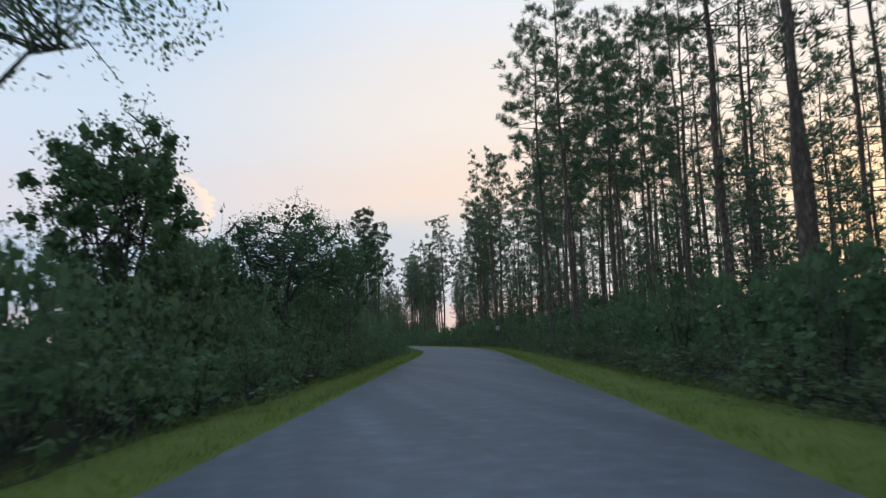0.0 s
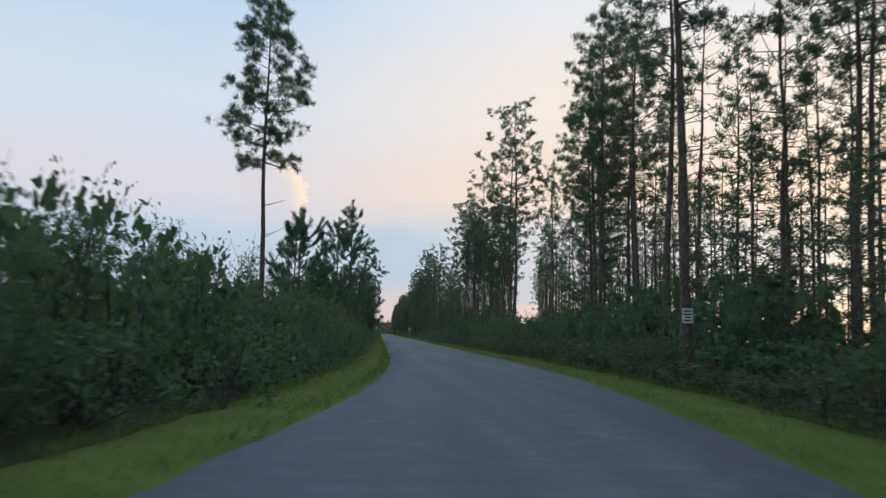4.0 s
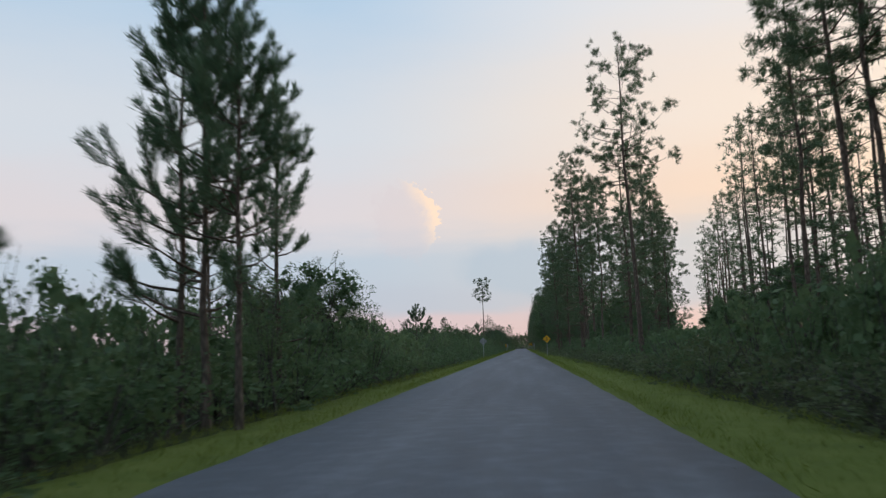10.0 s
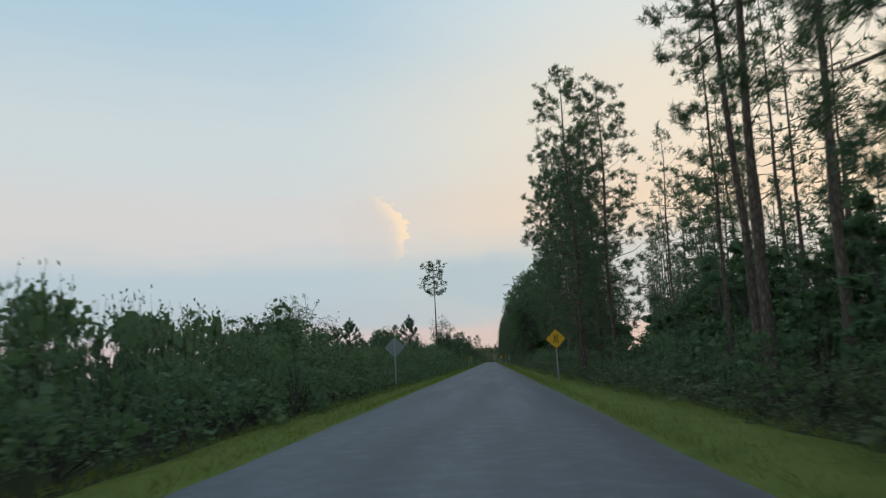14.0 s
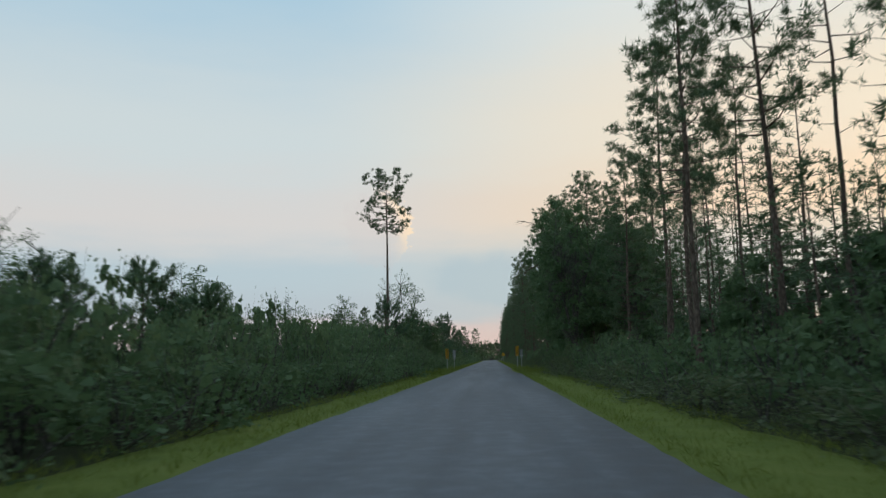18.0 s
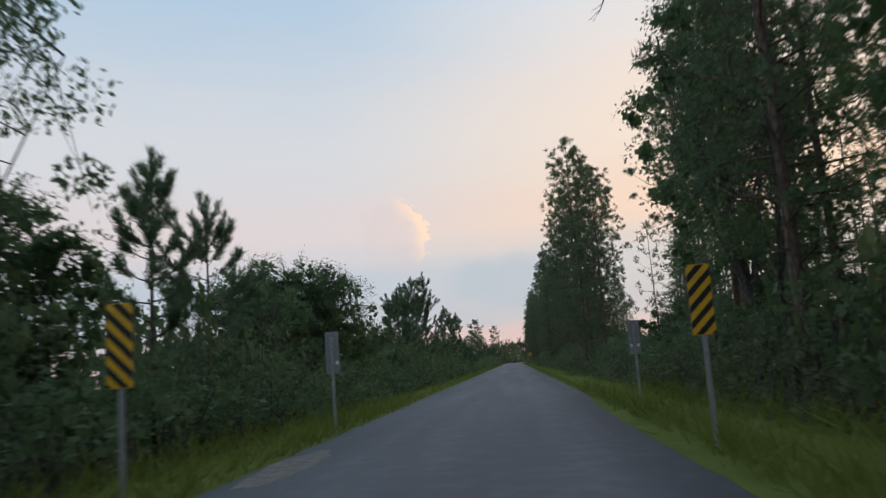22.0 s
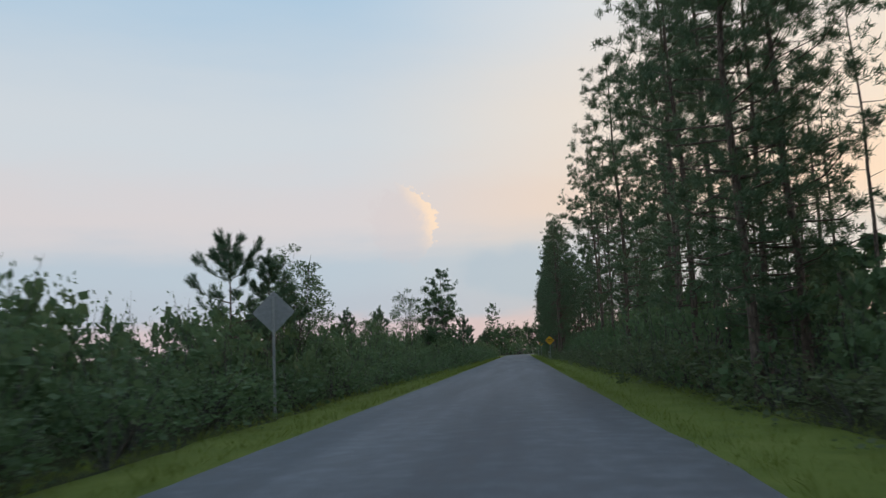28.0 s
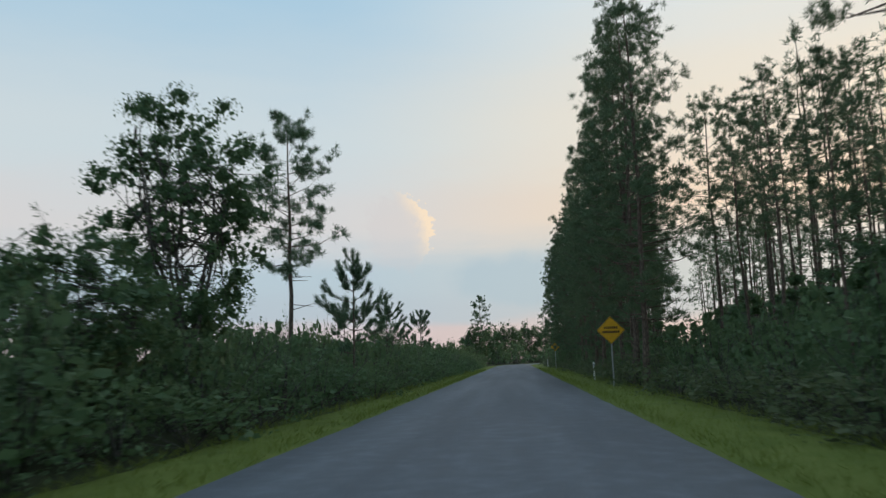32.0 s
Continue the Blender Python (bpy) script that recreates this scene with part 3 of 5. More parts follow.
def left_section(y):
    o = LEFT_VERGE + wander(y, 9.0, 0.35)
    return [(o - 0.5, -0.10), (o, -0.02), ((o + LEFT_EDGE) / 2, 0.015 + 0.02 * noise.noise((y, 2, 0))), (LEFT_EDGE - 0.25, -0.005), (LEFT_EDGE + 0.22, -0.03)]


def right_section(y):
    o = RIGHT_VERGE + wander(y, 13.0, 0.35)
    return [(RIGHT_EDGE - 0.55, -0.03), (RIGHT_EDGE + 0.25, -0.005), ((o + RIGHT_EDGE) / 2, 0.015 + 0.02 * noise.noise((y, 6, 0))), (o, -0.02), (o + 0.5, -0.10)]


def build_ground():
    xs = np.concatenate([[-2500, -900, -300], np.arange(-120, 121, 4.0), [300, 900, 2500]])
    ys = np.concatenate([[-1500, -500], np.arange(-230, 961, 5.0), [1300, 2000, 4000]])
    gx, gy = np.meshgrid(xs, ys)
    z = np.array([-0.09 + 0.05 * noise.noise((a * 0.12, b * 0.12, 0)) for a, b in zip(gx.ravel(), gy.ravel())])
    v = np.column_stack([gx.ravel(), gy.ravel(), z])
    k = len(xs)
    i, j = np.meshgrid(np.arange(len(ys) - 1), np.arange(k - 1), indexing="ij")
    f = np.stack([i * k + j, i * k + j + 1, (i + 1) * k + j + 1, (i + 1) * k + j], -1).reshape(-1, 4)
    tagged(new("ground", mesh_of("ground", v, f, FLOOR, True)), "dark forest floor of leaf litter and low green", "ground", "", "structure")


build_ground()
strip("road", ASPHALT, road_section, -222, 696, 0.6, "narrow grey asphalt road without markings, worn edges", "road")
strip("grass_verge_left", TURF, left_section, -222, 696, 0.6, "mown bright green grass strip beside the asphalt", "verge")
strip("grass_verge_right", TURF, right_section, -222, 696, 0.6, "mown bright green grass strip beside the asphalt", "verge")


def build_grass():
    rng = np.random.default_rng(40)
    heap = Heap()
    for lo, hi, per in ((LEFT_VERGE - 0.4, LEFT_EDGE - 0.02, 46), (RIGHT_EDGE + 0.02, RIGHT_VERGE + 0.4, 46)):
        for y0 in np.arange(-118, 511, 5.0):
            n = int((hi - lo) * 5 * per)
            o, y = rng.uniform(lo, hi, n), y0 + rng.uniform(0, 5, n)
            x = np.interp(y, GRID, CENTRE) + o
            edge = np.minimum(o - lo, hi - o)
            tall = rng.uniform(0.06, 0.15, n) * np.where(edge < 0.4, 1.7, 1.0) * np.where((y > 252) & (y < 284) & (edge < 1.0), 2.4, 1.0)
            ways = unit(np.column_stack([rng.normal(size=(n, 2)) * 0.5, np.ones(n)]))
            v, f = needles(rng, np.column_stack([x, y, np.full(n, -0.01)]), ways, 3, 1.0, 0.07, 0.5)
            c = np.repeat(np.column_stack([x, y, np.full(n, -0.01)]), 9, 0)
            v = c + (v - c) * np.repeat(tall, 9)[:, None] * (1.0, 1.0, 1.0)
            heap.add(v, f)
    v, f = heap.done()
    tagged(new("verge_grass", mesh_of("verge_grass", v, f, GRASS)), "short bright green grass blades on the road verges", "grass", "", "stuff")


build_grass()

# ---- pine plantation on the sun side: rows run aslant to the straight road ----
ROW_TURN = radians(10.6)
ROW_C, ROW_S = math.cos(ROW_TURN), math.sin(ROW_TURN)
WIDE_LANE = (-54.5, -45.5)  # the broadest of them
LANES = [36.7, 22.9, 2.2, -8.3, -23.1, -37.0, -50.6, -60.3, -74.0, -95.9, -114.2]  # open lanes between blocks of rows


def row_lines():
    lines = [40.8, 44.1]
    for a, b in zip(LANES, LANES[1:]):
        n = max(2, round((a - b - 7.4) / 3.2) + 1)
        lines += [a - 3.7 - (a - b - 7.4) * k / (n - 1) for k in range(n)]
    return lines


TALL_PINES = [tree_thing("pine_tree", pine(100 + i, tall, rad, frm, wide * 1.12, nb, per, 30, 0.29, 0.033, 0.55, 0.3, 12), BARK, PINE,
                         label, "pine tree", "plantation pines") for i, (tall, rad, frm, wide, nb, per, label) in enumerate([
    (17.0, 0.125, 0.47, 2.1, 42, 12, "tall slim pine with bare lower trunk and ragged crown"),
    (18.5, 0.135, 0.52, 2.4, 42, 12, "tall pine with long bare trunk and open tufted crown"),
    (16.0, 0.11, 0.40, 1.8, 42, 11, "slim pine with narrow dark green crown"),
    (19.5, 0.155, 0.54, 2.9, 46, 14, "big old pine with stout dark trunk and wide high crown"),
    (15.5, 0.13, 0.12, 2.3, 92, 11, "edge pine clothed in dark foliage almost to the ground"),
    (17.5, 0.14, 0.16, 2.45, 94, 11, "edge pine with full dark green crown down the trunk")])]
FAR_SHAPES = [pine(200 + i, tall, 0.12, frm, wide * 1.1, 24, 5, 11, 0.38, 0.066, 0.8, 0.3, 2) for i, (tall, frm, wide) in enumerate([(17, 0.5, 2.0), (16, 0.56, 1.8), (15, 0.44, 1.8), (18, 0.58, 2.2)])]
MID_SHAPES = [pine(220 + i, 10.0, 0.08, frm, wide, 22, 4, 9, 0.42, 0.092, 0.6, 0.3, 3) for i, (frm, wide) in enumerate([(0.25, 1.5), (0.35, 1.7), (0.15, 1.4)])]


HEROES = [  # x, y, height, which shape: trees at the edge of the wood that stand out singly
    (-2.6, -78.1, 21.5, 3), (-5.0, -85.2, 21, 1), (-1.3, -59.1, 22, 3), (-1.6, -55.4, 21, 1), (3.5, -46.3, 21, 1), (5.7, -37.9, 21, 0), (7.9, -26.8, 20, 2), (4.95, -16.3, 22, 3), (10.2, -16.7, 20, 1),
    (8.0, 3.8, 20.5, 2), (8.9, 8.0, 20, 0), (9.4, 1.5, 21, 1), (10.6, 5.9, 20, 2), (10.2, 13.6, 19, 5), (11.6, 16.6, 19, 0), (11.8, 10.7, 20, 1),
    (10.2, 54.5, 18, 0), (11.3, 60.1, 19, 2), (12.7, 62.8, 18, 1), (13.5, 69.9, 18, 2), (6.2, 60.0, 18.2, 3), (6.9, 61.6, 17.4, 1), (8.9, 70.7, 19.5, 3), (9.3, 74.3, 18, 0), (10.4, 79.0, 19, 2), (10.8, 86.7, 17, 2),
    (6.3, 337.7, 18, 5), (6.4, 333.5, 18.5, 5), (6.6, 342.5, 16.5, 4), (7.6, 325.0, 18, 3),
    (7.0, 263.4, 16.5, 5), (9.2, 259.9, 18, 1), (9.8, 268.2, 19, 3), (7.8, 273.8, 17.5, 5), (11.4, 264.9, 18, 0), (11.2, 275.9, 18, 1), (8.8, 279.1, 18, 2), (9.0, 241.2, 15, 5), (12.6, 271.1, 16, 5),
    (6.6, 25.6, 21, 3), (7.2, 29.7, 19, 1), (7.5, 50.8, 20, 3), (8.5, 69.0, 17, 1), (5.8, 95.6, 16.4, 3), (6.6, 104.5, 14, 5), (13.0, 91.8, 15, 2), (8.2, 101.4, 8.5, 4), (8.9, 108.0, 10, 5),
    (5.6, 129.1, 19, 5), (7.3, 137.6, 18, 1), (6.4, 139.7, 19, 3), (5.0, 165.0, 17.6, 5), (6.2, 162.4, 16, 5), (6.4, 168.1, 15, 4), (5.8, 173.8, 15.5, 5), (6.1, 185.3, 18.5, 3), (9.7, 203.9, 20, 3), (6.8, 214.9, 17, 2), (7.8, 219.8, 16, 0),
    (9.1, 285.8, 18, 3), (9.5, 297.2, 15.4, 3), (5.4, 315.0, 17.8, 5), (6.2, 319.1, 18, 5), (6.6, 313.0, 15, 4), (9.6, 346.0, 18, 3), (5.2, 368.0, 15.6, 5), (6.4, 368.5, 14, 4), (6.6, 371.5, 13, 4), (10.2, 391.2, 18, 1), (6.8, 378.0, 18, 3),
    (6.3, 396.0, 18, 5), (14.5, 398.4, 17, 2), (6.9, 415.7, 18, 3), (7.3, 412.3, 17, 1), (7.8, 422.8, 17, 0), (4.7, 446.6, 16.2, 5), (5.3, 453.2, 18.5, 5), (8.2, 441.0, 10.5, 1), (12.6, 445.4, 12.5, 0), (9.4, 449.0, 12, 2), (12.0, 453.6, 13, 1), (8.5, 437.0, 9.5, 2), (10.5, 457.6, 15, 0), (6.0, 458.2, 17, 5), (5.0, 464.1, 16, 5), (5.4, 471.8, 15, 4),
]
HEIGHTS = [17.0, 18.5, 16.0, 19.5, 15.5, 17.5]


def build_plantation():
    rng = np.random.default_rng(7)
    far = Stand()
    used = [False] * len(TALL_PINES)

    def stand_pine(k, x, y, size):
        m = placed(x, y, -0.08, rng.uniform(0, 6.28), size)
        if used[k]:
            copy_thing(TALL_PINES[k], Matrix.Identity(4)).matrix_basis = m
        else:
            TALL_PINES[k].matrix_basis = m
            used[k] = True

    for x, y, tall, k in HEROES:
        stand_pine(k, x, y, tall / HEIGHTS[k])
    spots = np.array([(x, y) for x, y, _, _ in HEROES])
    for p in row_lines():
        q = -178.0 + rng.uniform(0, 3)
        while q < 620:
            q += rng.uniform(3.8, 6.5)
            pp = p + rng.normal() * 0.25
            x, y = pp * ROW_C + q * ROW_S, -pp * ROW_S + q * ROW_C
            if y < -140 or y > 551 or rng.uniform() < 0.08:
                continue
            lateral = x - road_x(y)
            if WIDE_LANE[0] < p < WIDE_LANE[1]:
                continue
            if 7 < y < 36 and x < 12.5:
                continue
            if 370 < y < 408 and lateral > 8 and rng.uniform() < 0.3:
                continue
            if 198 < y < 237 and (lateral < 9.5 or rng.uniform() < 0.2):
                continue
            if lateral < 6.7 + rng.uniform(0, 0.7) + (1.9 if y < 86 else 0) or lateral > 34:
                continue
            if 234 < y < 284 and lateral < 14:  # broad-leaved trees stand here
                continue
            if 346 < y < 364 and lateral < 10.5:  # a lane opens here
                continue
            size = rng.uniform(0.8, 1.12) * (1.2 if y < 12 else 1.0)
            if np.min(np.hypot(spots[:, 0] - x, spots[:, 1] - y)) < 2.0:
                continue
            if lateral < 13.0 and y < 533:
                if 400 < y < 440 and rng.uniform() < 0.45:
                    continue
                if rng.uniform() < (((0.52 if 89 < y < 185 else 0.3) if lateral > 9.0 else (0.32 if 126 < y < 185 else 0.18)) if y < 195 or y > 237 else 0.3):
                    continue
                k = int(rng.choice([4, 5])) if (lateral < 9.0 and y > 86 and rng.uniform() < (0.3 if y < 250 else 0.32) or p < 1.5 and 6 < y < 89 and rng.uniform() < 0.25) else int(rng.choice([0, 1, 2, 3], p=[0.35, 0.27, 0.34, 0.04]))
                if (40 < y < 92 or 118 < y < 240) and int(y * 5.7) % 5 < 2:  # thinned here
                    rng.uniform()
                    continue
                stand_pine(k, x, y, size)
            else:
                far.add(FAR_SHAPES[int(rng.integers(4))], x, y, rng.uniform(0, 6.28), size, z=-0.08)
    y = 89.0
    while y < 549:  # the wood's edge along the road
        y += rng.uniform(5.9, 10.4) if y < 296 else rng.uniform(4.4, 7.4)
        x = road_x(y) + (rng.uniform(6.6, 7.6) if y < 296 else rng.uniform(6.2, 7.2))
        p = x * ROW_C - y * ROW_S
        if 98 < y < 149 or 195 < y < 281 or 284 < y < 311 or 346 < y < 364 or 377 < y < 453 or min(abs(p - lane) for lane in LANES) < 2.9 or np.min(np.hypot(spots[:, 0] - x, spots[:, 1] - y)) < 2.2:
            continue
        stand_pine(int(rng.choice([4, 5, 0, 2], p=[0.34, 0.3, 0.2, 0.16])), x, y, rng.uniform(0.85, 1.06))
    for _ in range(480):  # stunted trees of the middle storey
        y, o = rng.uniform(-133, 548), rng.uniform(10, 36)
        p = (road_x(y) + o) * ROW_C - y * ROW_S
        if 222 < y < 284 and o < 14 or min(abs(p - lane) for lane in LANES) < 3.4 or WIDE_LANE[0] < p < WIDE_LANE[1]:
            continue
        far.add(MID_SHAPES[int(rng.integers(3))], road_x(y) + o, y, rng.uniform(0, 6.28), rng.uniform(0.85, 1.2), rng.uniform(0.55, 1.05), -0.08)
    for y0, y1, count, low, high in ((-125, 5, 150, 0.65, 1.0), (196, 252, 55, 0.6, 0.95), (300, 500, 60, 0.6, 0.95), (292, 335, 26, 0.7, 1.1)):  # smaller pines among the tall ones
        for _ in range(count):
            y, o = rng.uniform(y0, y1), rng.uniform(9.5, 32)
            p = (road_x(y) + o) * ROW_C - y * ROW_S
            if 234 < y < 284 and o < 14 or min(abs(p - lane) for lane in LANES) < 2.8 or 346 < y < 364 and o < 12:
                continue
            far.add(MID_SHAPES[int(rng.integers(3))], road_x(y) + o, y, rng.uniform(0, 6.28), rng.uniform(0.9, 1.2), rng.uniform(low, high), -0.08)
    for _ in range(340):  # thicker young growth
        y, o = rng.uniform(95, 255), rng.uniform(11.5, 32)
        p = (road_x(y) + o) * ROW_C - y * ROW_S
        if 222 < y and o < 14 or min(abs(p - lane) for lane in LANES) < 3.2:
            continue
        far.add(MID_SHAPES[int(rng.integers(3))], road_x(y) + o, y, rng.uniform(0, 6.28), rng.uniform(1.0, 1.4), rng.uniform(0.4, 0.72), -0.08)
    far.make("pine_plantation_interior", BARK, PINE, "dense rows of tall slim plantation pines", "pine wood")


build_plantation()

# ---- single pines and round-headed trees beside the road ----
YOUNG = [young_pine(300 + i, 7.0, 0.075, frm, wide, wh, 5, 22, 0.25, 0.022, sharp, thin, 3) for i, (frm, wide, wh, sharp, thin) in enumerate([(0.30, 1.9, 10, 0.85, 0.5), (0.18, 1.7, 12, 0.95, 0.4), (0.40, 2.1, 9, 0.75, 0.55), (0.26, 1.6, 11, 0.95, 0.45)])]
GROWN = [young_pine(310 + i, 10.0, 0.095, frm, wide, wh, 5, 18, 0.24, 0.021, sharp, thin, 3) for i, (frm, wide, wh, sharp, thin) in enumerate([(0.24, 2.1, 13, 0.8, 0.6), (0.18, 1.9, 14, 0.85, 0.55), (0.32, 2.2, 12, 0.75, 0.62), (0.22, 1.9, 13, 0.9, 0.55)])]
TUFTED = [pine(320 + i, 14.0, 0.12, frm, wide, 42, 17, 40, 0.26, 0.026, 0.6, 0.35, 5) for i, (frm, wide) in enumerate([(0.56, 1.7), (0.54, 1.85)])]
LONE = pine(330, 20.5, 0.19, 0.70, 3.2, 44, 18, 40, 0.25, 0.028, 0.42, 0.25, 8)
OPEN = [pine(335 + i, 11.5, 0.12, frm, 2.4, 38, 18, 42, 0.26, 0.024, 0.5, 0.35, 5) for i, frm in enumerate((0.44, 0.5))]
SPREAD = broadleaf(445, 7.0, 3.1, 150, 110, 0.085, 0.3, 0.2, 0.06, 8, 0.7)
NARROW_HEAD = broadleaf(446, 8.0, 1.7, 90, 64, 0.12, 0.1, 0.1, 0.05, 14)
ROUND = [broadleaf(400 + i, 7.0, wide, 126, 64, 0.125, bare, 0.13, gap, wisps) for i, (wide, bare, gap, wisps) in enumerate([(2.6, 0.08, 0.0, 14), (2.0, 0.12, 0.08, 16), (2.9, 0.1, 0.0, 10)])]
SPARSE = [broadleaf(420 + i, 7.0, wide, 52, 84, 0.11, 0.25, 0.055, 0.1, 14, 0.0) for i, wide in enumerate([1.5, 1.9])]
OVERHANG = broadleaf(440, 9.5, 3.3, 92, 96, 0.11, 0.54, 0.12, 0.05, 16, 0.0)
TALL_ROUND = broadleaf(430, 11.0, 2.4, 130, 84, 0.115, 0.10, 0.16, 0.05, 18)
DEAD_LIMBED = with_bare_limbs(pine(455, 16.0, 0.16, 0.22, 2.4, 64, 9, 22, 0.28, 0.046, 0.5, 0.3, 8), 450, 16.0, 3.5, 9)

KINDS = {
    "young": ("pine_tree", YOUNG, BARK, PINE_YOUNG, 7.0, "young pine with upturned needle tufts on open branches", "pine tree", "young pines"),
    "grown": ("pine_tree", GROWN, BARK, PINE_YOUNG, 10.0, "open-grown pine with whorls of upswept needle-tipped branches", "pine tree", "young pines"),
    "tufted": ("pine_tree", TUFTED, BARK, PINE, 14.0, "slender pine with bare trunk and tufted top crown", "pine tree", "roadside pines"),
    "open": ("pine_tree", OPEN, BARK, PINE_YOUNG, 11.5, "open-grown pine with uneven branches and clumped needles", "pine tree", "roadside pines"),
    "spread": ("oak_tree", [SPREAD], BARK_GREY, LEAF, 7.0, "wide low oak with spreading crown above a bent trunk", "tree", "roadside oaks"),
    "narrow": ("broadleaf_tree", [NARROW_HEAD], BARK_GREY, LEAF, 8.0, "slim upright broad-leaved tree with dense dark foliage", "tree", "thin roadside trees"),
    "lone": ("pine_tree", [LONE], BARK, PINE, 20.5, "tall lone pine with bare trunk and small open crown", "pine tree", ""),
    "round": ("oak_tree", ROUND, BARK_GREY, LEAF, 7.0, "low dark green oak with dense rounded leafy head", "tree", "roadside oaks"),
    "sparse": ("broadleaf_tree", SPARSE, BARK_GREY, LEAF, 7.0, "thin sparse broad-leaved tree with see-through crown", "tree", "thin roadside trees"),
    "overhang": ("oak_tree", [OVERHANG], BARK_GREY, LEAF, 9.5, "oak with high spreading crown reaching over the road", "tree", "roadside oaks"),
    "deadlimbed": ("pine_tree", [DEAD_LIMBED], BARK, PINE, 16.0, "big dark pine with bare dead limbs standing out", "pine tree", ""),
    "tallround": ("broadleaf_tree", [TALL_ROUND], BARK_GREY, LEAF, 11.0, "big broad-leaved tree with layered dark green crown", "tree", ""),
}
